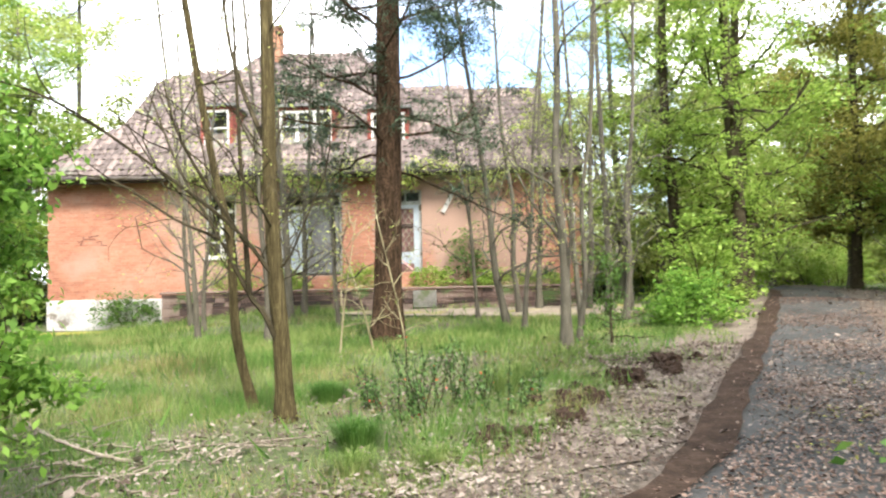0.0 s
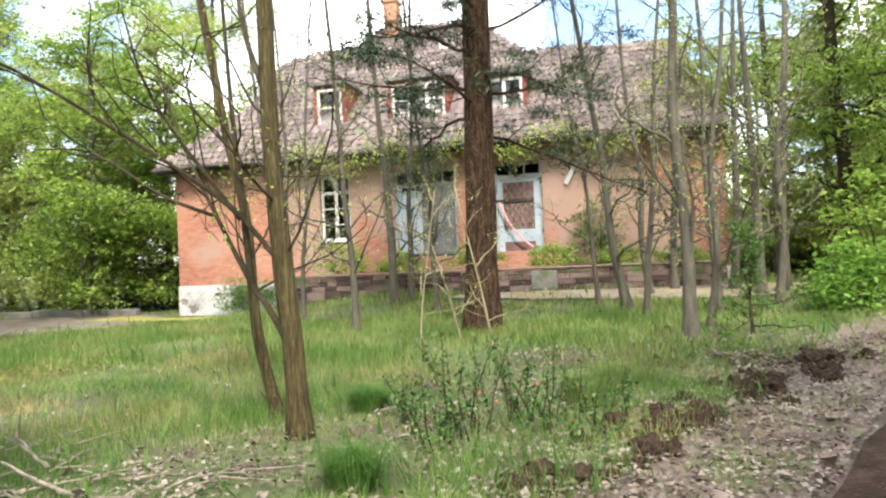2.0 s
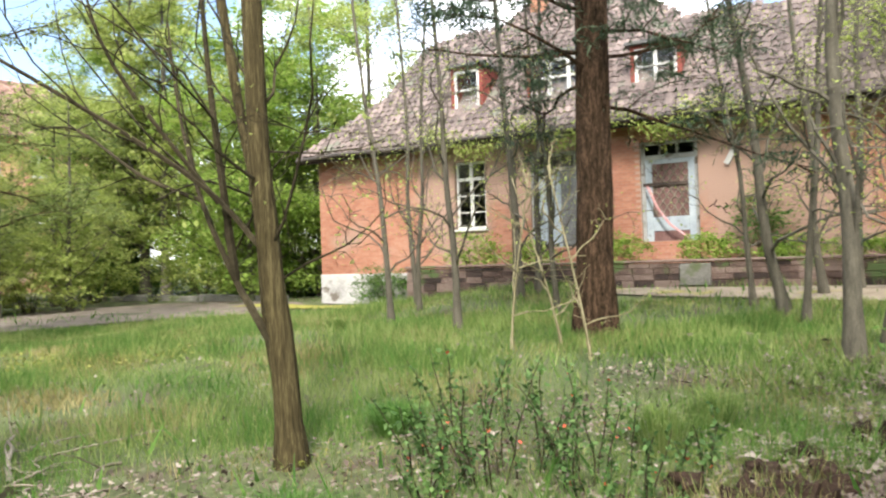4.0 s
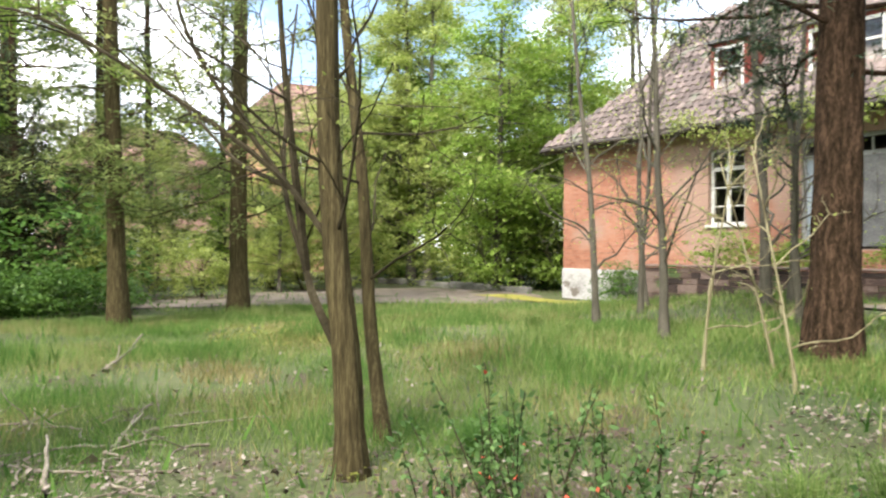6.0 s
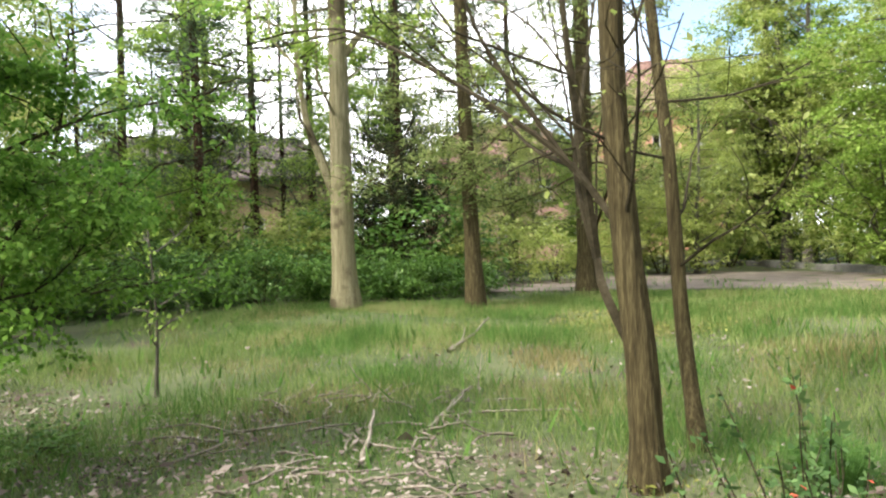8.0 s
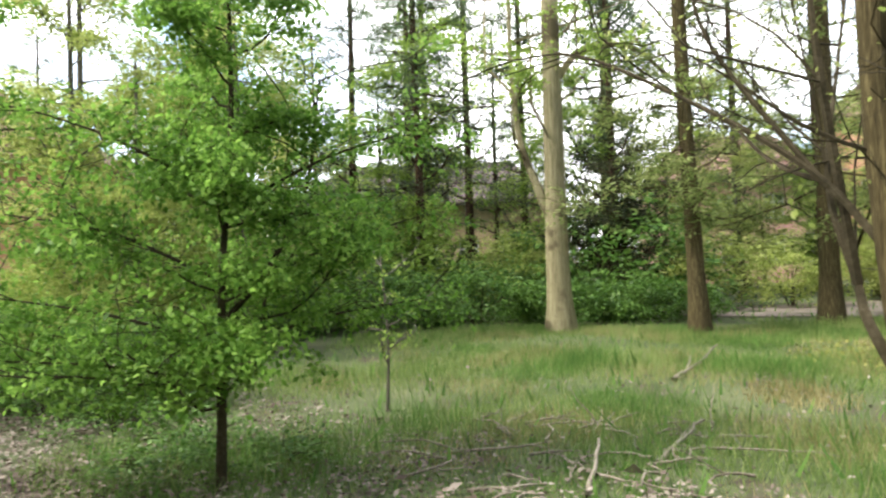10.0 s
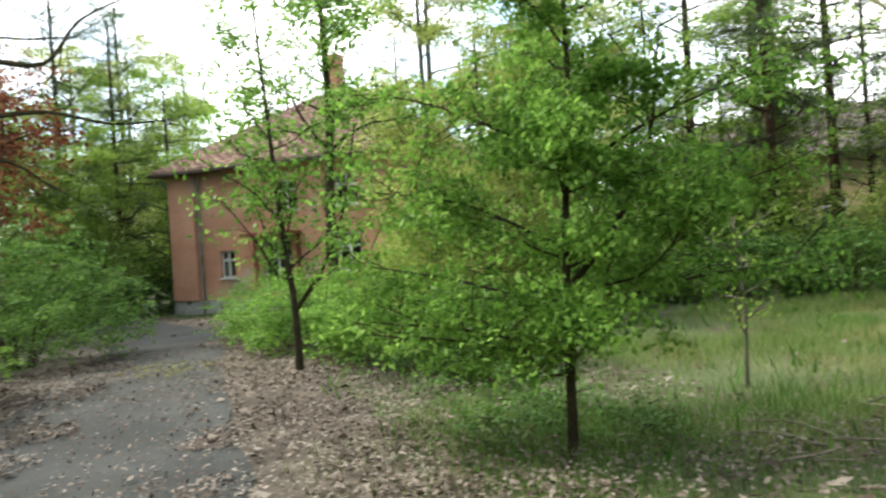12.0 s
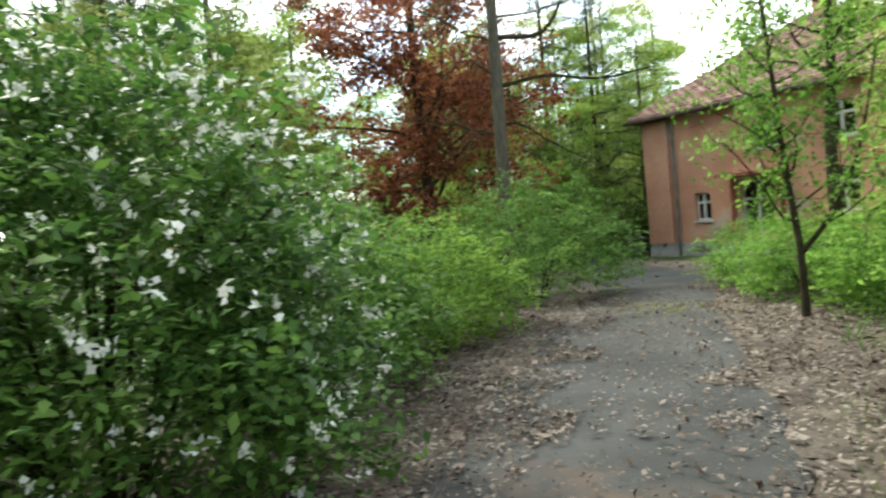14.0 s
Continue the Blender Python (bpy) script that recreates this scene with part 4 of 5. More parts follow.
# dark leaf colour on these weeds also stands for the sapling's shade
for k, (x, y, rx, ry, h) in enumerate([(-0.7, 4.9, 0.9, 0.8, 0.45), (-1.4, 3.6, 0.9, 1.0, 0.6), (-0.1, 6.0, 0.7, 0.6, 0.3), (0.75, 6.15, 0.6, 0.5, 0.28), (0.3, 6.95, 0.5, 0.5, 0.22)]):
    make_shrub("undergrowth", "low dark green undergrowth, darkened for a young tree's shade", x, y, 0, rx, ry, h, LEAF_DARK, 190 + k, 1500, 0.05, 9, group="low undergrowth", hollow=0.3)
make_shrub("shrub", "bright green shrub with large leaves under the trees", 8.7, 18.9, 0.2, 0.85, 0.85, 1.35, LEAF_SAPLING, 91, 2600, 0.13)
make_shrub("shrub", "tall airy hazel shrub with large light leaves", 9.7, 20.6, 0.25, 1.3, 1.3, 2.7, LEAF_FRESH, 191, 3000, 0.15, 12, hollow=0.2)
make_shrub("lilac_shrub", "far shrub with lilac blossom beside the lane", 23.5, 47, -0.2, 2.2, 2.2, 3.2, LEAF_FRESH, 92, 3500, 0.2, blossom=1500, blossom_size=0.14, blossom_mat=LILAC)
make_shrub("shrub", "small pale green shrub against the plinth", -7.0, 25.9, 0, 1.1, 0.6, 1.3, LEAF_DARK, 93, 2500, 0.1)

bushy = make_shrub("undergrowth", "leafy green undergrowth at the wood's edge", -15, 29.5, 0, 2.0, 1.8, 2.8, LEAF_FRESH, 94, 4500, 0.17, stems=8, group="undergrowth")
pale_bush = make_shrub("undergrowth", "light yellow-green undergrowth at the wood's edge", -18, 28.5, 0, 2.0, 1.8, 3.2, LEAF_YELLOW, 95, 4200, 0.17, stems=8, group="undergrowth")
dark_bush = make_shrub("undergrowth", "dark green undergrowth under the trees", -17.5, 5.2, 0, 2.0, 2.0, 2.2, LEAF_DARK, 96, 4200, 0.15, stems=8, group="undergrowth")
for x0, x1, y0, y1, count, kinds in [(-28, -12.5, 30, 34, 8, "bdb"), (-26, -17, 19, 27, 3, "p"), (-22, -15, 2, 15, 6, "dbp"), (9.5, 15, 21, 40, 16, "bpb"), (19, 28, 30, 60, 16, "bp"), (-16, -8, -6, 2, 9, "bp"), (-9, -5.5, -6, 0, 4, "bp"),
                                      (-6, 4, -24, -10, 12, "bd"), (8, 16, -8, 16, 14, "bdp"), (14, 24, 8, 26, 10, "bp"), (-32, -22, -4, 11, 9, "bdp"), (8.5, 12, 36, 56, 8, "bp"), (8, 20, 62, 72, 10, "bp"), (-10, -5, -30, -20, 5, "bd")]:
    for _ in range(count):
        k = WOOD.choice(kinds)
        x, y = WOOD.uniform(x0, x1), WOOD.uniform(y0, y1)
        if -2.0 < -road_side(x, y) < 4.6 or abs(x - 6) + abs(y - 9) < 5:
            continue
        plant({"b": bushy, "p": pale_bush, "d": dark_bush}[k], x, y, WOOD.uniform(0.7, 1.25) * (0.5 if -12 < x < -5 and -7 < y < 0.5 else 1), WOOD.uniform(0, 360))

# trees at the back of the lane
make_tree("copper_beech", "dark-limbed tree with copper red spring leaves", [(-1.2, -13.5, -0.4), (-1.2, -13.4, 1.8), (-1.1, -13.4, 5), (-1.0, -13.3, 12)], 0.28, 0.1, TWIG, LEAF_COPPER, 64, limbs=28, limb_from=0.26, limb_len=5.7, limb_up=0.7, twigs=9, leaves=40000, leaf_size=0.17, spread=0.35, fan=0.65, per=22, hang=True, sub=1)
make_tree("pine", "grey bare trunk with crooked dead limbs", [(-1.6, -8.2, -0.3), (-1.6, -8.2, 3), (-1.65, -8.2, 7), (-1.7, -8.3, 14)], 0.2, 0.13, BARK_GREY, LEAF_NEEDLE, 65, limbs=9, limb_from=0.35, limb_len=3.4, limb_up=0.3, twigs=4, leaves=1600, leaf_size=0.16, spread=0.2, slim=0.16, sub=1, limb_r=0.2, twigmat=TWIG, extra=[([(-1.65, -8.2, 6.4), (-2.6, -7.3, 6.3), (-3.2, -6.8, 7.3), (-4.2, -5.9, 8.0)], 0.07), ([(-1.65, -8.2, 5.1), (-2.6, -7.35, 5.2), (-3.6, -6.4, 4.9), (-4.6, -5.6, 5.0)], 0.06)])
for x, y, sc, kind in [(-8.5, -1.0, 0.6, "l"), (-10.5, 1.5, 0.7, "l"), (-11.5, -3.0, 0.75, "l"), (-13.5, 0.5, 0.8, "b"), (-15.0, -21.0, 0.88, "b"), (-9.6, -18.6, 0.6, "b"), (-10.5, -22, 0.8, "b"), (-8.0, -21, 0.7, "b"), (-13.5, -26, 0.9, "l"), (-6.5, -23, 0.9, "b"), (-5.0, -17, 0.6, "b"), (-7.4, 3.4, 0.45, "l"), (-5.6, 2.2, 0.36, "l"),
                       (9.2, 27.5, 0.8, "l"), (11.5, 31, 0.9, "l"), (21.5, 36, 0.8, "l"), (22, 29, 0.9, "b"), (20.5, 42, 0.8, "b"), (16, 66, 1.1, "l"), (8, 64, 1.0, "b"), (12, 70, 1.1, "b"), (24, 62, 1.0, "l"), (-13.2, 30.5, 0.8, "b"), (-15.5, 29.5, 0.7, "l")]:
    plant({"b": broad, "l": light, "t": tall}[kind], x, y, sc, 57 * x)
for x, y in [(11.2, 22.6), (12.6, 25.5), (10.2, 25.0)]:
    make_tree("broadleaf_tree", "dark ivy-clad trunk with a high airy crown", [(x, y, 0.3), (x + 0.1, y, 3), (x - 0.1, y, 7), (x, y, 12)], 0.22, 0.1, TWIG, LEAF_FRESH, int(x * 10), limbs=20, limb_from=0.26, limb_len=3.4, limb_up=0.4, twigs=7, leaves=15000, leaf_size=0.13, spread=0.3, fan=0.5, per=18, sub=1, group="trees beside the lane")
for x, y, sc in [(-17.2, 11.8, 1.6), (-8.3, -23.5, 1.5), (-10.8, -24.2, 1.7), (-13, -24, 1.6), (-7.0, -18.5, 1.1), (-12.2, -20.2, 1.5)]:
    plant(dark_bush, x, y, sc, 40 * x)
for x, y, sc in [(-21, 21, 0.5), (-18, 22.5, 0.5), (-22, 24.5, 0.6), (-17.5, 19.8, 0.35), (-27, 16, 0.42), (-29, 19, 0.45), (-25.5, 18.6, 0.38), (-28, 13.5, 0.42)]:
    plant(light, x, y, sc, 77 * x)
for x, y, sc in [(-25, 6.2, 1.0), (-27.5, 4.0, 1.05), (-26, 8.6, 0.95), (-25.5, 15.6, 1.0), (-28.5, 18.4, 1.05), (-23, 1.5, 0.95), (-22, 12, 0.9), (-19.5, 4.5, 0.8), (-26, 21, 0.8), (-12.4, -21.0, 0.7), (-10.6, -22.5, 0.8)]:
    plant(tall, x, y, sc, 33 * x)
make_tree("broadleaf_tree", "dark-stemmed tree beside the far lane", [(20.3, 33.5, 0), (20.4, 33.5, 2.5), (20.6, 33.6, 7), (20.5, 33.5, 15)], 0.28, 0.1, TWIG, LEAF_OLIVE, 66, limbs=30, limb_from=0.38, limb_len=5.4, limb_up=0.25, twigs=9, leaves=42000, leaf_size=0.2, spread=0.35, fan=0.9, per=30, hang=True, sub=1)


make_tree("yew", "dark brown-green old yew behind the hedge", [(-18.0, 11.6, 0), (-18.0, 11.6, 2), (-17.9, 11.7, 3), (-17.9, 11.6, 4.7)], 0.3, 0.08, BARK_PINE, LEAF_YEW, 71, limbs=34, limb_from=0.12, limb_len=2.3, limb_up=0.15, twigs=8, leaves=34000, leaf_size=0.1, spread=0.22, slim=0.35, fan=0.4, per=20, hang=True, droop=0.7, sub=1, category="tree")
for x, y, sc in [(-20, 13.6, 0.42), (-21, 16.4, 0.4)]:
    plant(light, x, y, sc, 61 * y)
for x, y, sc in [(-16.6, 8.4, 0.75), (-17.0, 14.2, 0.75), (-16.5, 16.6, 0.65)]:
    plant(pale_bush, x, y, sc, 31 * y)
for x, y, sc in [(4.6, -20.5, 0.9), (1.5, -24, 1.0), (7.5, -17, 0.8), (3.2, -15.5, 0.55)]:
    plant(broad, x, y, sc, 71 * x)
for k in range(11):
    y = 49 + 7 * (k % 3) + (k % 2)
    x = 3.9 + (0.34 + 0.03 * k) * (y - 3.45)
    if -road_side(x, y) > 4.5 or road_side(x, y) > 2:
        plant(light if k % 3 else broad, x, y, 0.95 + 0.06 * (k % 4), 83 * k)
        plant(bushy if k % 2 else pale_bush, x - 1.5, y - 4, 1.1, 47 * k)


# ---- other houses ----
def far_house(name, label, x, y, turn, w, d, z0, ze, zr, wallmat, roofmat, openings, hip=2.5, plinth=0.0):
    """A house with through-going openings, frames, a hipped roof with eaves, and an inside coloured dark to look unlit.
    Its front faces local -y.
    """
    root = thing(name, label, "house", pose(x, y, 0, 0, 0, turn))
    grid_wall("front_wall", 0, w, 0, 0.4, z0, ze, openings, wallmat, root)
    boxes("side_wall", [(0, 0.4, 0.4, d, z0, ze)], wallmat, root)
    boxes("side_wall", [(w - 0.4, w, 0.4, d, z0, ze)], wallmat, root)
    boxes("back_wall", [(0.4, w - 0.4, d - 0.4, d, z0, ze)], wallmat, root)
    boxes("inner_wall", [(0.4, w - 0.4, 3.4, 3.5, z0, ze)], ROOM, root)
    if plinth:
        boxes("plinth", [(-0.05, w + 0.05, -0.05, -0.002, z0, z0 + plinth)], PLASTER, root, "pale plinth")
    e = 0.5
    V = [(-e, -e, ze), (w + e, -e, ze), (w + e, d + e, ze), (-e, d + e, ze), (hip, d / 2, zr), (w - hip, d / 2, zr)]
    V += [(a, b, c + 0.15) for a, b, c in V[:4]]
    F = [(0, 3, 2, 1), (0, 1, 7, 6), (1, 2, 8, 7), (2, 3, 9, 8), (3, 0, 6, 9), (6, 7, 5, 4), (7, 8, 5), (8, 9, 4, 5), (9, 6, 4)]
    mesh_object("roof", V, F, roofmat, root)
    boxes("gutter", [(-e - 0.05, w + e + 0.05, -e - 0.12, -e - 0.003, ze - 0.02, ze + 0.12)], DARK_WOOD, root, "dark gutter", 0.03)
    # tile courses on the front slope
    k, V, F = 0, [], []
    rows = 26
    for j in range(rows):
        f0, f1 = j / rows, (j + 1.15) / rows
        a = Vector((-e + (hip + e) * f0, -e + (d / 2 + e) * f0, ze + 0.15 + (zr - ze - 0.15) * f0 + 0.05))
        b = Vector((w + e - (hip + e) * f0, a.y, a.z))
        q = Vector((0, (d / 2 + e) * (f1 - f0), (zr - ze - 0.15) * (f1 - f0) - 0.035))
        n = max(int((b.x - a.x) / 0.45), 1)
        for i in range(n):
            u0, u1 = a.x + (b.x - a.x) * i / n, a.x + (b.x - a.x) * (i + 0.94) / n
            V += [(u0, a.y, a.z), (u1, a.y, a.z), (u1, a.y + q.y, a.z + q.z), (u0, a.y + q.y, a.z + q.z), ((u0 + u1) / 2, a.y, a.z + 0.04), ((u0 + u1) / 2, a.y + q.y, a.z + q.z + 0.03)]
            F += [(k, k + 4, k + 5, k + 3), (k + 4, k + 1, k + 2, k + 5), (k, k + 1, k + 4)]
            k += 6
    tagged(mesh_object("roof_tiles", V, F, roofmat, root), kind="stuff")
    for a, b, c, f in openings:
        window(root, a + 0.01, b - 0.01, 0.12, c + 0.01, f - 0.01, WHITE_PAINT, rows=(0.65,), cols=1, bars=0, sill=f - c < 1.8)
    return root


lodge = far_house("brick_lodge", "two-storey derelict orange brick house at the end of the lane", -12.0, -16.6, 104.5, 11.5, 9, -0.7, 5.15, 8.7, BRICK_SALMON, TILE_RED,
                  [(2.3, 3.0, 0.9, 2.0), (4.3, 5.6, 0.3, 2.3), (5.0, 6.0, 3.4, 4.6), (7.6, 8.6, 0.9, 2.4), (7.6, 8.6, 3.4, 4.6), (10, 11, 0.9, 2.4)], plinth=0.75, hip=4.6)
boxes("pilaster", [(0.0, 1.25, -0.12, -0.055, 0.05, 5.1)], BRICK_SALMON, lodge, "projecting brick corner pilaster", 0.01)
boxes("canopy", [(3.9, 6.1, -0.9, -0.01, 2.45, 2.58), (3.95, 4.1, -0.12, -0.01, -0.6, 2.45), (5.9, 6.05, -0.12, -0.01, -0.6, 2.45)], RED_WOOD, lodge, "door canopy", 0.01)
V, F = [], []
tube(V, F, [Vector((1.5, -0.1, z)) for z in (-0.6, 1, 3, 5.1)], [0.06] * 4, 8)
mesh_object("downpipe", V, F, CONCRETE, lodge)
boxes("chimney", [(5.2, 5.9, 4.2, 4.8, 8.4, 10.4)], BRICK, lodge, bevel=0.01)

far_house("yellow_house", "long low house with yellow walls and a grey tiled roof", -36.0, -6.0, 90, 16, 9, -0.3, 5.1, 8.2, YELLOW_WALL, TILE_ISL, [(1.5, 2.7, 1.4, 3.0), (4.5, 5.7, 1.4, 3.0), (8, 9.2, 1.4, 3.0), (10.5, 11.7, 1.4, 3.0), (13, 14.2, 1.4, 3.0)])
far_house("pink_house", "pale pink rendered house with an orange roof behind trees", -36.5, 16.0, 88, 10, 9, -0.3, 5.9, 9.2, PINK_WALL, TILE_RED, [(1.2, 2.3, 1.2, 2.8), (3.6, 4.7, 1.2, 2.8), (6, 7.1, 1.2, 2.8), (8, 9.1, 1.2, 2.8), (1.2, 2.3, 3.7, 5.1), (3.6, 4.7, 3.7, 5.1), (6, 7.1, 3.7, 5.1)])
far_house("brick_mansion", "tall orange brick building with a steep tiled roof among trees", -43.0, 28.5, 72, 13, 11, -0.3, 10.2, 15.2, BRICK_SALMON, TILE_RED, [(1.5, 2.6, 1.4, 3.2), (4.2, 5.3, 1.4, 3.2), (7, 8.1, 1.4, 3.2), (9.8, 10.9, 1.4, 3.2), (1.5, 2.6, 4.6, 6.3), (4.2, 5.3, 4.6, 6.3), (7, 8.1, 4.6, 6.3), (9.8, 10.9, 4.6, 6.3), (4.2, 5.3, 7.7, 9.2), (7, 8.1, 7.7, 9.2)], hip=4)

# ---- low wall and drive beside the house ----
low_wall = thing("low_wall", "low grey concrete retaining wall at the wood's edge", "wall", Matrix.Translation((-12.3, 27.3, 0)))
for k in range(9):
    boxes("block", [(-1.5 * k - 1.48, -1.5 * k, -0.15 - 0.03 * (k % 2), 0.15, -0.2, 0.24 + 0.03 * (k % 3))], CONCRETE, low_wall, bevel=0.03)


def patch(name, label, mat, points, lift, word):
    """A flat area with a wavy outline, laid on the ground."""
    P = smooth_line([(a, b, 0) for a, b in points + points[:1]], 6)[:-1]
    c = sum(P, Vector()) / len(P)
    rings = 4
    V = [(c.x, c.y, ground_z(c.x, c.y) + lift)]
    for j in range(1, rings + 1):
        for p in P:
            q = c.lerp(p, j / rings)
            V.append((q.x, q.y, ground_z(q.x, q.y) + lift))
    n = len(P)
    F = [(0, 1 + i, 1 + (i + 1) % n) for i in range(n)]
    for j in range(rings - 1):
        F += [(1 + j * n + i, 1 + (j + 1) * n + i, 1 + (j + 1) * n + (i + 1) % n, 1 + j * n + (i + 1) % n) for i in range(n)]
    return tagged(mesh_object(name, V, F, mat, smooth=True), label, word, kind="structure")


patch("drive", "grey-brown gravel drive before the low wall", GRAVEL, [(-9.8, 25.4), (-12, 26.8), (-17, 26.2), (-19, 22), (-17.5, 17), (-15.6, 12.4), (-13.2, 13.0), (-12.6, 16.3), (-11.3, 19.4), (-9.2, 22.8)], 0.03, "drive")
patch("moss_strip", "yellow moss strip along the house front", MOSS, [(-12.5, 24.6), (-8, 23.9), (-6, 23.6), (-6, 24.3), (-9.8, 25.4), (-12, 25.8)], 0.045, "moss")
patch("sand_strip", "dry sandy strip before the terrace", SAND, [(0, 22.6), (3, 21.9), (7.5, 21.3), (11, 22.2), (8, 23.9), (3, 24.1)], 0.04, "soil")


# ---- grass, fallen leaves and dead wood ----
def road_sides(p):
    """road_side for an array of places."""
    best = np.full(len(p), 1e9)
    side = np.ones(len(p))
    for a, b in zip(ROAD_LINE, ROAD_LINE[1:]):
        d = np.array([b.x - a.x, b.y - a.y])
        q = p - np.array([a.x, a.y])
        t = np.clip(q @ d / (d @ d), 0, 1)
        e = q - t[:, None] * d
        r = (e ** 2).sum(1)
        near = r < best
        best[near] = r[near]
        side[near] = np.where(d[0] * e[near, 1] - d[1] * e[near, 0] > 0, 1, -1)
    return side * np.sqrt(best)


def heights(p):
    return np.array([ground_z(a, b) for a, b in p])


def waves(p, s, k):
    """Smooth patches between 0 and 1."""
    x, y = p[:, 0] * s, p[:, 1] * s
    return 0.5 + 0.25 * (np.sin(x * 1.7 + k + 1.3 * np.sin(y * 1.1)) + np.sin(y * 1.9 + 2 * k + 1.2 * np.sin(x * 0.9)))


def spot(x, y, rx, ry):
    return lambda p: np.clip(1.2 - np.hypot((p[:, 0] - x) / rx, (p[:, 1] - y) / ry), 0, 1)


def grass(name, label, count, area, density, length, width, mat, seed):
    g = np.random.default_rng(seed)
    p = np.stack([g.uniform(area[0], area[1], count), g.uniform(area[2], area[3], count)], 1)
    p = p[g.random(count) < density(p)]
    k = len(p)
    z = heights(p)
    a = g.uniform(0, 6.28, k)
    L = length * g.uniform(0.4, 1.2, k) * (0.5 + waves(p, 0.8, 2.0))
    lean = g.normal(size=(k, 2)) * 0.35
    w = width * g.uniform(0.6, 1.3, k)
    s = np.stack([np.cos(a) * w, np.sin(a) * w, np.zeros(k)], 1)
    c = np.stack([p[:, 0], p[:, 1], z - 0.01], 1)
    t = c + np.stack([lean[:, 0] * L, lean[:, 1] * L, L], 1)
    quads = np.stack([c - s, c + s, t + s * 0.15, t - s * 0.15], 1)
    return tagged(quads_object(name, quads, mat), label, "grass", kind="stuff")


def meadow(p):
    r = road_sides(p)
    d = np.where(r < 0.2, 0.0, np.where(r < 1.2, 0.22, np.where(r < 3.2, 0.8, np.where(r < 4.5, 0.8, 1.0))))
    d = d * np.clip(1.7 * waves(p, 0.75, 1.0) - 0.1, 0.08, 1)
    house = ((p[:, 1] > 24.2) & (p[:, 0] > -10) & (p[:, 0] < 8)) | ((p[:, 1] > 23.7) & (p[:, 0] < -5.5)) | ((p[:, 1] > 21.5) & (p[:, 1] < 23.9) & (p[:, 0] > 0.5))
    house |= (p[:, 0] < -9.8) & (p[:, 1] > 23.6 + (p[:, 0] + 10.5) * 0.48)
    house |= (p[:, 1] > 13.2) & (p[:, 1] < 26) & (p[:, 0] < -8.6 - (23.3 - p[:, 1]) * 0.42)
    return np.where(house, 0, d)


grass("grass", "long soft meadow grass", 300000, (-11, 9, 5, 19), meadow, 0.14, 0.0036, GRASS, 1)
grass("grass", "meadow grass before the house", 70000, (-18, 9, 14, 26), meadow, 0.19, 0.011, GRASS, 2)
grass("grass", "patches of darker longer grass", 190000, (-10, 8, 7.5, 20), lambda p: meadow(p) * np.clip(3.2 * waves(p, 1.25, 5.0) - 1.75, 0, 1), 0.21, 0.004, GRASS_DARK, 4)
grass("dry_grass", "patches of dry straw-coloured grass in the meadow", 150000, (-10, 8, 6, 22), lambda p: meadow(p) * np.clip(5.0 * waves(p, 1.3, 9.0) - 2.7, 0.06, 1), 0.14, 0.004, STRAW, 5)
# round patch of darker blades paints the shade under the sapling
grass("grass", "grass below a young tree, its shade in the dark colour", 9000, (-1.6, 3.0, 5.0, 9.2), lambda p: spot(0.7, 7.0, 1.7, 1.6)(p) * (road_sides(p) > 0.5), 0.16, 0.004, GRASS_DARK, 6)
grass("grass", "thin grass under the trees", 30000, (-30, 30, -20, 42), lambda p: np.where(np.abs(road_sides(p) + 1.2) < 2.2, 0, 0.8) * np.where((p[:, 1] > 24.2) & (p[:, 0] > -10.2) & (p[:, 0] < 8) & (p[:, 1] < 39), 0, 1) * np.where((p[:, 0] < -9.8) & (p[:, 0] > -22) & (p[:, 1] > 23.6 + (p[:, 0] + 10.5) * 0.48) & (p[:, 1] < 27), 0, 1), 0.2, 0.02, GRASS_DARK, 3)


for x, y, rx, ry in [(-4.2, 13.9, 1.3, 0.8), (-2.2, 11.8, 0.8, 0.5), (-5.6, 17.0, 1.2, 0.9), (-1.2, 14.6, 1.0, 0.6), (-6.3, 14.8, 1.1, 0.7), (-3.3, 18.2, 1.2, 0.7)]:
    grass("dry_grass", "patch of dry matted straw-coloured grass", 2600, (x - 1.3 * rx, x + 1.3 * rx, y - 1.3 * ry, y + 1.3 * ry), spot(x, y, rx, ry), 0.13, 0.006, STRAW, int(abs(x * 10)))


def litter(name, label, count, area, density, size, seed, mat=None, word="leaves"):
    g = np.random.default_rng(seed)
    p = np.stack([g.uniform(area[0], area[1], count), g.uniform(area[2], area[3], count)], 1)
    p = p[g.random(count) < density(p)]
    k = len(p)
    z = heights(p) + 0.055 + g.uniform(0, 0.025, k)
    d = g.normal(size=(k, 3)) * np.array([1, 1, 0.28])
    d /= np.linalg.norm(d, axis=1)[:, None]
    s = np.cross(d, np.array([0, 0, 1.0]) + g.normal(size=(k, 3)) * 0.25)
    s /= np.linalg.norm(s, axis=1)[:, None]
    n = np.cross(s, d)
    L = size * g.uniform(0.5, 1.4, (k, 1))
    c = np.stack([p[:, 0], p[:, 1], z], 1)
    w = L * 0.32
    curl = n * L * g.uniform(-0.1, 0.3, (k, 1))
    quads = np.stack([c - d * L * 0.5, c + s * w + curl, c + d * L * 0.5, c - s * w + curl * 0.6], 1)
    return tagged(quads_object(name, quads, mat or DRY_LEAF), label, word, kind="stuff")


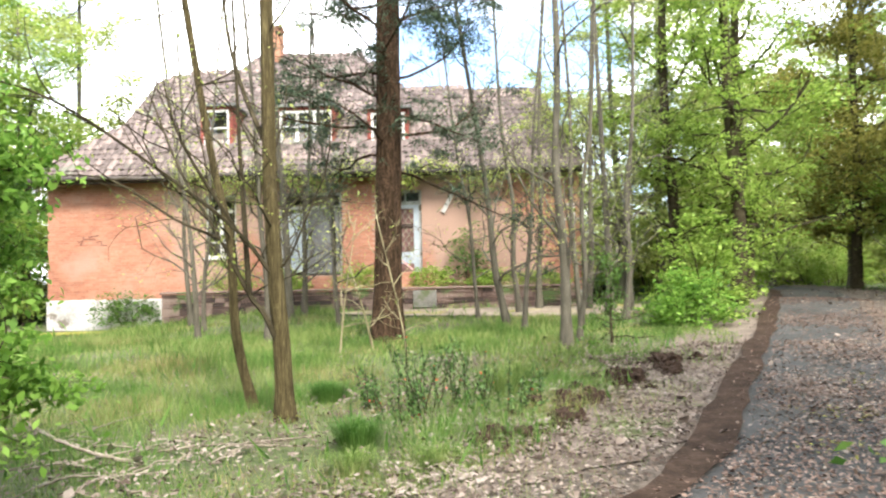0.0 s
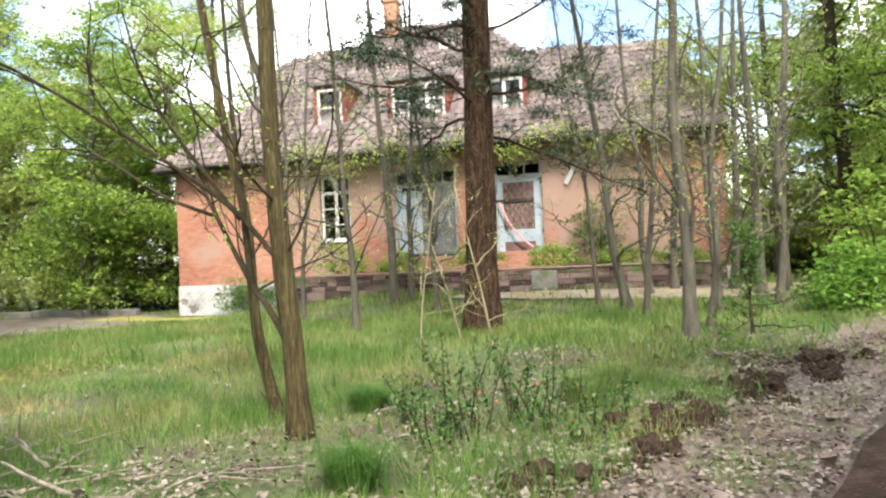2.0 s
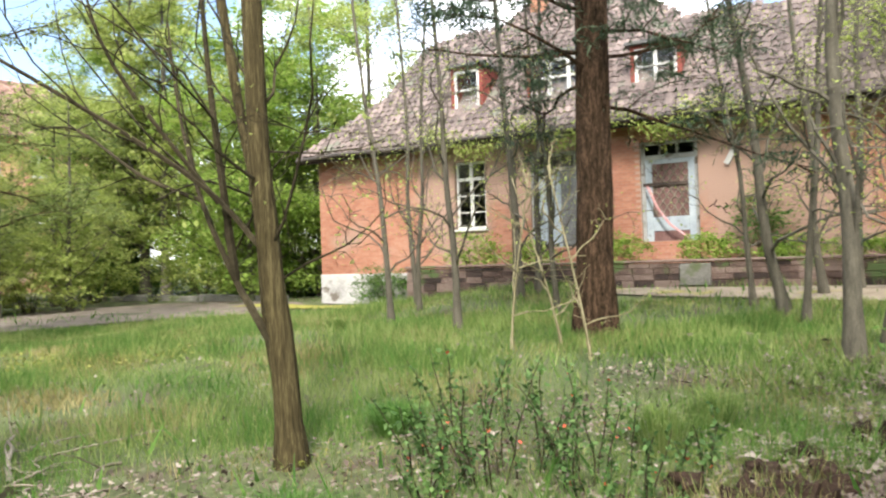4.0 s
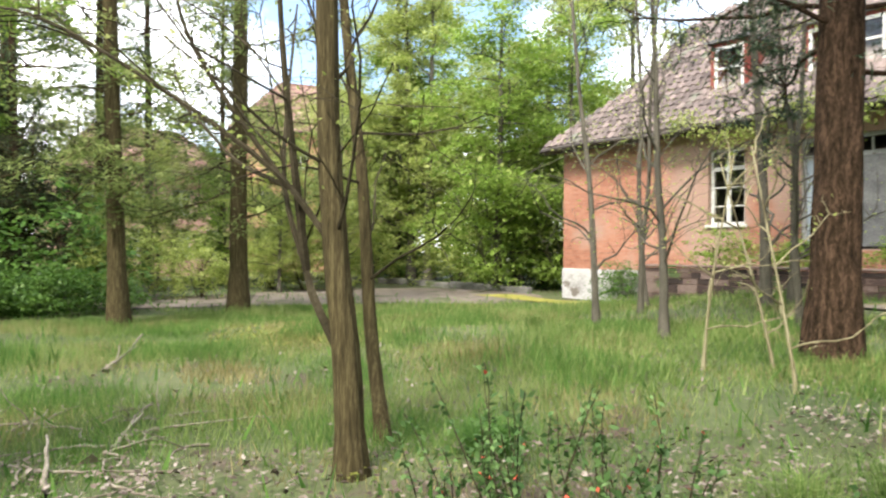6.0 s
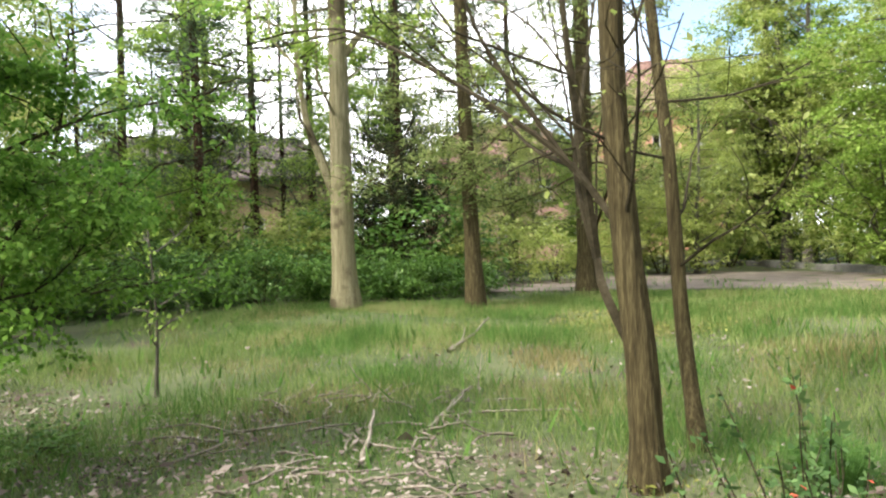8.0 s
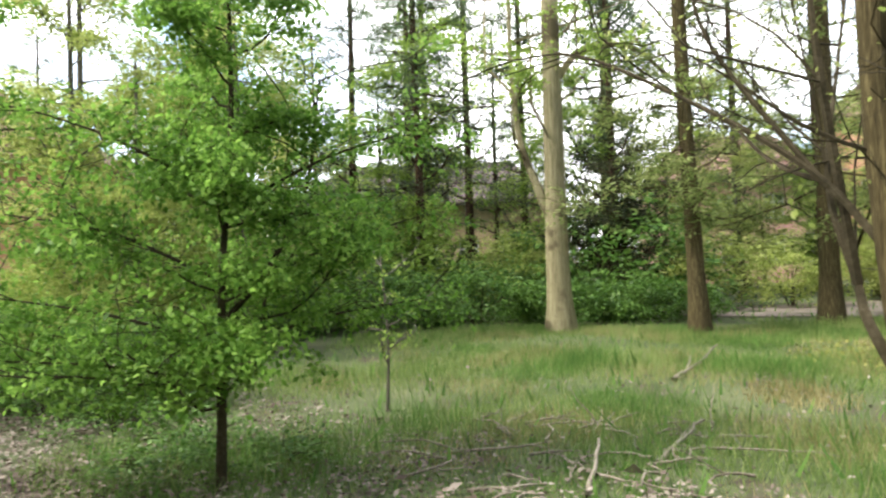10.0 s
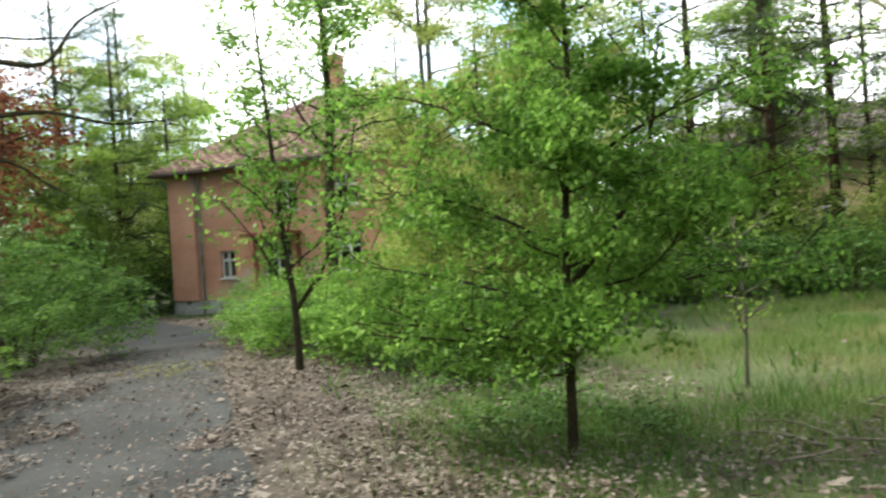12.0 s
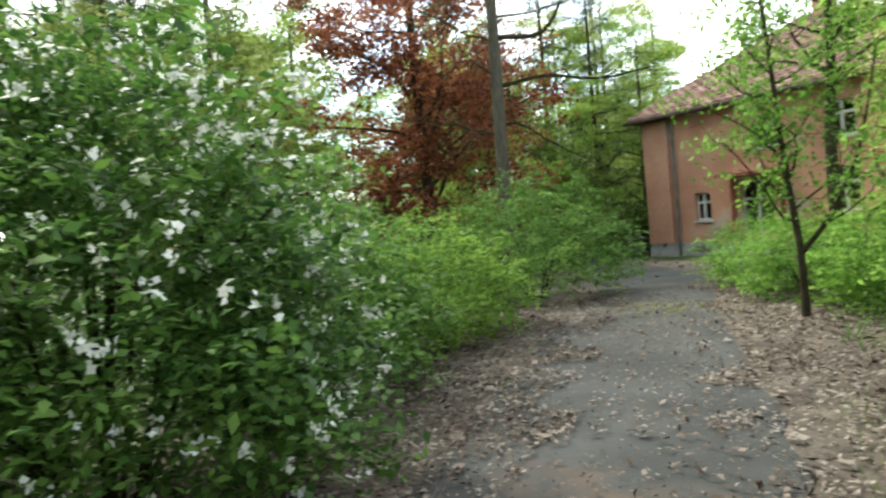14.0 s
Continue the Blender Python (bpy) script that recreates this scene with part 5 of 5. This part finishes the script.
def lane(p):
    r = -road_sides(p) - 0.5 * np.clip(2.2 * waves(p, 2.6, 7.0) - 0.9, 0, 1)
    d = np.where(r < -4.5, 0.03, np.where(r < -2.2, 0.3, np.where(r < 0.0, 0.9, np.where(r < 1.4, 0.12, np.where(r < 4.0, 0.9, 0.1)))))
    d = np.where((p[:, 1] > 10) & (r > 0.5) & (r < 2.3), 0.4, d)
    r = -road_sides(p)
    d = np.where((p[:, 1] > 7.2) & (r > -0.08) & (r < 0.38), 0.02, d)
    return d * (0.3 + 0.9 * waves(p, 1.6, 4.0))


litter("fallen_leaves", "dry brown fallen leaves on the verges", 290000, (-4, 11, -3, 16), lane, 0.047, 11)
litter("fallen_leaves", "dry brown leaves further along the lane", 14000, (-14, 22, -16, 34), lane, 0.12, 12)


def crust(p):
    r = -road_sides(p)
    return np.where((r > 0.05) & (r < 2.6), np.where(r < 0.36, 0.3, 1.0), 0.0) * np.clip(3.0 * waves(p, 0.9, 3.0) - 0.6, 0.2, 1)


litter("leaf_crumbs", "brown crumbled leaves and needles trodden onto the lane", 110000, (4, 15, 8, 26), crust, 0.038, 16, CRUMB, "leaves")
litter("leaf_crumbs", "small brown leaf crumbs and grit on the asphalt", 42000, (-3, 9, -3, 9.5), lambda p: np.where((-road_sides(p) > 0.1) & (-road_sides(p) < 2.5), 0.35 + 0.65 * waves(p, 1.9, 6.0), 0.0), 0.022, 18, CRUMB, "leaves")
litter("moss", "yellow-green moss specks on the lane near the house", 1500, (6, 9.5, 9, 13), lambda p: np.clip(4 * waves(p, 2.0, 8.0) - 2.6, 0, 1) * (np.abs(-road_sides(p) - 1.5) < 0.8), 0.04, 17, LEAF_MOSS, "moss")
litter("moss", "yellow moss specks on the asphalt lane", 2600, (-2.2, 1.2, -2.2, 1.8), spot(-0.5, -0.2, 0.9, 1.2), 0.045, 13, LEAF_MOSS, "moss")
litter("moss", "yellow moss and dry grass in the meadow", 5000, (-7.5, -2.5, 12, 16), spot(-5, 14, 1.9, 1.3), 0.06, 14, LEAF_MOSS, "moss")
litter("moss", "yellow moss at a tree's foot", 260, (1.4, 2.4, 10.5, 11.5), spot(1.95, 10.95, 0.3, 0.3), 0.04, 15, LEAF_MOSS, "moss")


def stick(name, label, points, r, seed, forks=2):
    rng = random.Random(seed)
    V, F = [], []
    P = [Vector((a, b, ground_z(a, b) + c)) for a, b, c in points]
    line = smooth_line(P, 4)
    line = [p + Vector((rng.gauss(0, 0.012), rng.gauss(0, 0.012), 0)) for p in line]
    n = len(line)
    tube(V, F, line, [r * (1 - 0.6 * k / (n - 1)) for k in range(n)], 6)
    for _ in range(forks):
        k = rng.randrange(1, n - 1)
        d = (line[k + 1] - line[k]).normalized() + Vector((rng.gauss(0, 0.7), rng.gauss(0, 0.7), 0.15))
        w = wander(rng, line[k], d, rng.uniform(0.2, 0.5), 0.2, -0.02, 3)
        tube(V, F, w, [r * 0.5, r * 0.4, r * 0.3, r * 0.2], 4)
    return tagged(mesh_object(name, V, F, DEADWOOD, smooth=True), label, "branch")


stick("fallen_branch", "weathered fallen branch lying in the grass", [(-3.52, 10.71, 0.03), (-4.6, 11.3, 0.1), (-5.86, 11.81, 0.18)], 0.032, 1)
stick("fallen_branch", "short pale stick lying in the grass", [(0.29, 9.91, 0.03), (-0.1, 10.15, 0.08), (-0.55, 10.44, 0.16)], 0.025, 2, 1)
stick("fallen_branch", "short pale stick among dry leaves", [(1.14, 9.31, 0.03), (0.7, 9.4, 0.1), (0.32, 9.49, 0.22)], 0.025, 3, 0)
PILE = random.Random(8)
for k in range(44):
    a, b, w, s = PILE.uniform(-1.2, 1.9), PILE.uniform(8.0, 10.6), PILE.uniform(0, 6.28), PILE.uniform(0.3, 0.9)
    stick("twig", "grey dead twig on the leaf litter", [(a, b, 0.03), (a + s * 0.5 * math.cos(w), b + s * 0.5 * math.sin(w), 0.07), (a + s * math.cos(w + 0.3), b + s * math.sin(w + 0.3), 0.05)], 0.014, 100 + k, 1)


def tuft(x, y, seed, size, mat, label, blades=800):
    g = np.random.default_rng(seed)
    a, r = g.uniform(0, 6.28, blades), g.random(blades) ** 0.7
    L = size * g.uniform(0.6, 1.1, blades)
    base = np.stack([np.cos(a) * r * 0.17, np.sin(a) * r * 0.17, np.full(blades, -0.01)], 1)
    out = np.stack([np.cos(a), np.sin(a), np.zeros(blades)], 1)
    side = np.stack([-np.sin(a), np.cos(a), np.zeros(blades)], 1) * 0.0028
    mid = base + out * (L * r * 0.35)[:, None] + np.array([0, 0, 1]) * (L * 0.75)[:, None]
    tip = base + out * (L * (0.3 + r * 0.6))[:, None] + np.array([0, 0, 1]) * (L * 0.8)[:, None]
    quads = np.concatenate([np.stack([base - side, base + side, mid + side * 0.8, mid - side * 0.8], 1), np.stack([mid - side * 0.8, mid + side * 0.8, tip + side * 0.1, tip - side * 0.1], 1)])
    root = thing("grass_tuft", label, "grass", Matrix.Translation((x, y, ground_z(x, y))), "grass tufts")
    tagged(quads_object("grass_clump", quads, mat, root), kind="stuff")


for k, (x, y, s) in enumerate([(2.88, 9.83, 0.36), (2.2, 11.95, 0.28), (2.95, 9.1, 0.22), (-2.2, 17.0, 0.3), (4.3, 12.2, 0.4), (4.55, 12.9, 0.35), (3.6, 9.3, 0.2)]):
    if k < 2:
        tuft(x, y, 200 + k, s, GRASS_DARK, "dense tuft of long dark green grass")
    else:
        tuft(x, y, 200 + k, s, GRASS, "loose tuft of light green grass", 420)


def make_holly(x, y, r, h, seed, sprigs):
    """Upright sprigs with small leaves all along them."""
    rng = random.Random(seed)
    root = thing("holly_shrub", "low twiggy holly shrub with dark leaves and red berries", "shrub", Matrix.Translation((x, y, ground_z(x, y))), "holly shrubs")
    spots = []
    for _ in range(sprigs):
        w, q = rng.uniform(0, 6.28), r * rng.random() ** 0.5
        pts = wander(rng, Vector((math.cos(w) * q * 0.5, math.sin(w) * q * 0.5, -0.03)), Vector((math.cos(w) * 0.35, math.sin(w) * 0.35, 1)), h * rng.uniform(0.45, 1.0), 0.12, 0.05, 7)
        V, F = [], []
        tube(V, F, pts, [0.006 * (1 - 0.7 * k / 7) + 0.001 for k in range(8)], 4)
        mesh_object("sprig", V, F, TWIG, root)
        for a, b in zip(pts[1:], pts[2:]):
            spots += [tuple(a.lerp(b, rng.random()) + Vector((rng.gauss(0, 0.018), rng.gauss(0, 0.018), 0))) for _ in range(7)]
    quads_object("foliage", leaf_quads(rng, spots, 0.05, 0.0, 0.55), LEAF_HOLLY, root)
    quads_object("berries", leaf_quads(rng, rng.sample(spots, 9), 0.03, 0.3, 0.9), BERRY, root, "bright red berries")


for k, (x, y, r, h, n) in enumerate([(3.5, 11.2, 0.55, 1.05, 15), (3.95, 11.35, 0.45, 0.85, 10), (3.2, 10.85, 0.45, 0.7, 9), (4.3, 10.95, 0.45, 0.65, 9), (2.85, 11.5, 0.35, 0.6, 6), (4.6, 11.6, 0.35, 0.6, 6)]):
    make_holly(x, y, r, h, 81 + 7 * k, n)


def clod(x, y, s, seed):
    bm = bmesh.new()
    bmesh.ops.create_icosphere(bm, subdivisions=3, radius=1)
    for v in bm.verts:
        n = noise.noise(v.co * 1.8 + Vector((seed, 0, 0))) * 0.75 + noise.noise(v.co * 6 + Vector((0, seed, 0))) * 0.5
        v.co = v.co * (1 + n)
        v.co = Vector((v.co.x * s, v.co.y * s * 0.8, v.co.z * s * 0.8))
    me = bpy.data.meshes.new("soil_clod")
    bm.to_mesh(me)
    bm.free()
    me.materials.append(MOULD)
    ob = new("soil_clod", me)
    ob.location = (x, y, ground_z(x, y) + s * 0.34)
    tagged(ob, "dark clod of upturned soil on the leafy verge", "soil", "upturned soil clods")


for k in range(60):
    f = k / 59
    clod(3.9 + 3.4 * f + PILE.uniform(-0.4, 0.4), 9.7 + 5.0 * f + PILE.uniform(-0.35, 0.35), PILE.uniform(0.05, 0.14), k * 3.1)


# ---- villa details ----
def vine(x0, x1, seed, n):
    g = np.random.default_rng(seed)
    x = g.uniform(x0, x1, n)
    p = np.stack([x, EAVE_Y - 0.05 + g.normal(size=n) * 0.14, 4.85 + 0.25 * np.sin(x * 2.1 + seed) + g.normal(size=n) * 0.2], 1)
    rng = random.Random(seed)
    root = thing("vine", "yellow-green creeper trailing along the gutter", "creeper", Matrix.Translation((0, 0, 0)), "gutter creepers")
    V, F = [], []
    line = [Vector((q, EAVE_Y - 0.08 + rng.gauss(0, 0.05), 4.9 + 0.2 * math.sin(q * 2.1 + seed))) for q in np.linspace(x0, x1, 14)]
    tube(V, F, line, [0.012] * 14, 4)
    mesh_object("stem", V, F, TWIG, root)
    quads_object("foliage", leaf_quads(rng, p, 0.11, 0.6, 0.6), LEAF_YELLOW, root)


vine(-5.5, -1.5, 31, 1000)
vine(-1.8, 2.4, 32, 900)
vine(1.6, 5.4, 33, 900)
make_shrub("terrace_bush", "green bush climbing the brick wall", 4.1, 26.0, 1.1, 0.75, 0.4, 2.0, LEAF_DARK, 97, 1500, 0.11, 8)
for k, (x, rx, h) in enumerate([(-3.6, 0.9, 1.0), (-1.7, 0.6, 0.7), (0.6, 0.8, 0.8), (2.9, 0.7, 0.7), (4.9, 0.8, 0.6), (6.3, 0.7, 0.5)]):
    make_shrub("terrace_weed", "bright green weeds growing on the terrace", x, 25.3, 1.1, rx, 0.5, h * 1.15, LEAF_FRESH, 98 + k, 2000, 0.095, 6, group="terrace weeds")
boxes("broken_chute", [(-0.06, 0.06, -0.05, 0.0, -0.42, 0.42), (-0.065, -0.05, -0.1, 0.0, -0.42, 0.42), (0.05, 0.065, -0.1, 0.0, -0.42, 0.42)], WHITE_PAINT, None).matrix_world = pose(3.42, FY - 0.02, 4.0, 0, 28, 0)
tagged(bpy.data.objects["broken_chute"], "white metal strip hanging askew on the wall", "strip")
sign = thing("house_number", "faded white house number plate painted on brick", "sign", Matrix.Translation((7.12, FY - 0.02, 3.28)))
boxes("plate_rim", [(0, 0.42, -0.015, 0, 0, 0.04), (0, 0.42, -0.015, 0, 0.5, 0.54), (0, 0.04, -0.015, 0, 0.04, 0.5), (0.38, 0.42, -0.015, 0, 0.04, 0.5)], WHITE_PAINT, sign)
digit = bpy.data.curves.new("digit", "FONT")
digit.body, digit.size, digit.extrude, digit.align_x = "2", 0.5, 0.004, "CENTER"
digit.materials.append(WHITE_PAINT)
dob = new("digit", digit)
dob.parent = sign
dob.matrix_world = pose(7.33, FY - 0.03, 3.37, 90, 0, 0)


def scrawl(x, z, w, h, seed):
    rng = random.Random(seed)
    V, F = [], []
    for k in range(4):
        a = Vector((x + w * k / 4, FY - 0.012, z + rng.uniform(0, h)))
        pts = [a]
        for _ in range(3):
            pts.append(pts[-1] + Vector((rng.uniform(-0.1, 0.25) * w, 0, rng.uniform(-0.6, 0.6) * h)))
        tube(V, F, smooth_line(pts, 4), [0.012] * 13, 4)
    tagged(mesh_object("graffiti", V, F, GRAFFITI), "dark sprayed scrawl on the brick wall", "graffiti")


scrawl(2.75, 2.5, 0.8, 0.3, 1)
scrawl(5.6, 2.4, 1.0, 0.4, 2)
scrawl(-9.0, 2.9, 0.9, 0.25, 3)
# a bar of the lattice, and tape across the door
for k in range(9):
    for side in (-1, 1):
        cx, half = 1.77, 0.46
        x0 = cx + (k - 4) * 0.2
        V, F = [], []
        lo, hi = max(-0.7, (-half - x0 + cx) / 0.65 if side > 0 else (x0 - cx - half) / 0.65), min(0.7, (half - x0 + cx) / 0.65 if side > 0 else (x0 - cx + half) / 0.65)
        if hi - lo < 0.15:
            continue
        y = FY + 0.138 - 0.012 * (side > 0)
        tube(V, F, [Vector((x0 + side * 0.65 * lo, y, 3.08 + lo)), Vector((x0 + side * 0.65 * hi, y, 3.08 + hi))], [0.018, 0.018], 4)
        mesh_object("lattice_bar", V, F, DEADWOOD, door)
V, F = [], []
tube(V, F, [Vector((1.2, FY - 0.03, 3.2)), Vector((1.45, FY - 0.05, 2.6)), Vector((1.75, FY - 0.05, 2.15)), Vector((2.2, FY - 0.03, 1.78))], [0.035, 0.03, 0.03, 0.03], 5)
tagged(mesh_object("barrier_tape", V, F, RED_TAPE), "red and white barrier tape hanging across a door", "tape")


# ---- bricks and tiles ----
def brick_face():
    V, F = [], []
    k = 0
    shared = {}
    rows = int((WALL_TOP - 1.0) / 0.0775)
    loose = 0
    for j in range(rows):
        z0 = 1.003 + j * 0.0775
        x = -10 - (0.125 if j % 2 else 0)
        while x < 7.7:
            a, b = max(x + 0.005, -9.998), min(x + 0.245, 7.698)
            x += 0.25
            if b - a < 0.05:
                continue
            z1 = z0 + 0.066
            if any(a < o[1] and b > o[0] and z0 < o[3] and z1 > o[2] for o in OPENINGS):
                for o in OPENINGS:
                    if z0 < o[3] and z1 > o[2]:
                        if a < o[0] < b:
                            b = o[0]
                        elif a < o[1] < b:
                            a = o[1]
                if b - a < 0.03 or any(a < o[1] - 1e-4 and b > o[0] + 1e-4 and z0 < o[3] and z1 > o[2] for o in OPENINGS):
                    continue
            d = FY - 0.006 - 0.004 * ((j * 7 + int(x * 13)) % 3) / 2
            if -0.12 <= a and b <= 1.5 and loose < 300 and abs(b - a - 0.24) < 1e-6:
                if not shared:
                    W, G = [], []
                    box_data(0, 0.24, 0, 0.012, 0, 0.066, W, G)
                    me = bpy.data.meshes.new("brick")
                    me.from_pydata(W, [], G)
                    me.materials.append(BRICK_ONE)
                    shared["m"] = me
                ob = new("brick", shared["m"])
                ob.parent = villa
                ob.location = (a, d, z0)
                loose += 1
                continue
            box_data(a, b, d, FY + 0.002, z0, z1, V, F)
    tagged(mesh_object("brickwork", V, F, BRICK_ISL, villa, "weathered orange brickwork"), kind="stuff")


def tile_mesh(w, l, V, F, place):
    i = len(V)
    prof = [(0, 0.0), (0.22 * w, 0.035), (0.5 * w, 0.03), (0.75 * w, -0.005), (w, 0.012)]
    for v in (0, l):
        for u, h in prof:
            V.append(place @ Vector((u, v, h)))
    for u, h in prof:
        V.append(place @ Vector((u, 0, h - 0.025)))
    n = len(prof)
    for k in range(n - 1):
        F.append((i + k, i + k + 1, i + n + k + 1, i + n + k))
        F.append((i + 2 * n + k, i + 2 * n + k + 1, i + k + 1, i + k))


def tile_face():
    rng = random.Random(17)
    V, F, W, G = [], [], [], []
    w, gap = 0.26, 0.33
    tile_mesh(w, 0.4, W, G, Matrix.Identity(4))
    me = bpy.data.meshes.new("roof_tile")
    me.from_pydata([tuple(v) for v in W], [], G)
    me.materials.append(TILE)
    slope = math.degrees(math.atan(PITCH))
    s = 0.0
    loose = 0
    while True:
        z = EAVE_Z + s * math.sin(radians(slope))
        if z > 10.95:
            break
        left, right = roof_span(max(min(z, 10.99), 5.001))
        y = EAVE_Y + (z - EAVE_Z) / PITCH
        x = left + rng.uniform(0, 0.08)
        while x + w * 0.6 < right:
            if not any(a - 0.3 < x < b + 0.1 and 27.1 < y < c for a, b, c in ((-4.98, -4.1, 28.9), (-2.35, -0.55, 28.8), (0.55, 1.98, 28.7))):
                m = pose(x, y + rng.uniform(-0.02, 0.02), z + 0.035, slope - 3.5 + rng.gauss(0, 1.0), rng.gauss(0, 1.0), rng.gauss(0, 1.2))
                if loose < 300 and x > 2.6 and z < 8:
                    ob = new("roof_tile", me)
                    ob.parent = villa
                    ob.matrix_local = m
                    loose += 1
                elif rng.random() > 0.004:
                    tile_mesh(w, 0.4, V, F, m)
            x += w
        s += gap
    tagged(mesh_object("tiling", V, F, TILE_ISL, villa, "weathered grey-brown roof tiling"), kind="stuff")


BRICK_ISL = material("brick pieces", ((0.235, 0.098, 0.062), (0.33, 0.15, 0.096), (0.39, 0.21, 0.145)), 0.7, 22, 0.9, 0.3, island=0.16, spots=((0.33, 0.215, 0.165), 0.33, 0.45))
BRICK_ONE = material("brick piece", ((0.235, 0.098, 0.062), (0.33, 0.15, 0.096), (0.39, 0.21, 0.145)), 0.7, 22, 0.9, 0.3, island=0.16, per_object=True)
brick_face()
tile_face()
boxes("skylight", [(-1.5, -1.44, 30.75, 30.95, 9.42, 9.8), (-1.06, -1.0, 30.75, 30.95, 9.42, 9.8), (-1.44, -1.06, 30.75, 30.95, 9.42, 9.48), (-1.44, -1.06, 30.75, 30.95, 9.74, 9.8)], WHITE_PAINT, villa, "small white roof light")
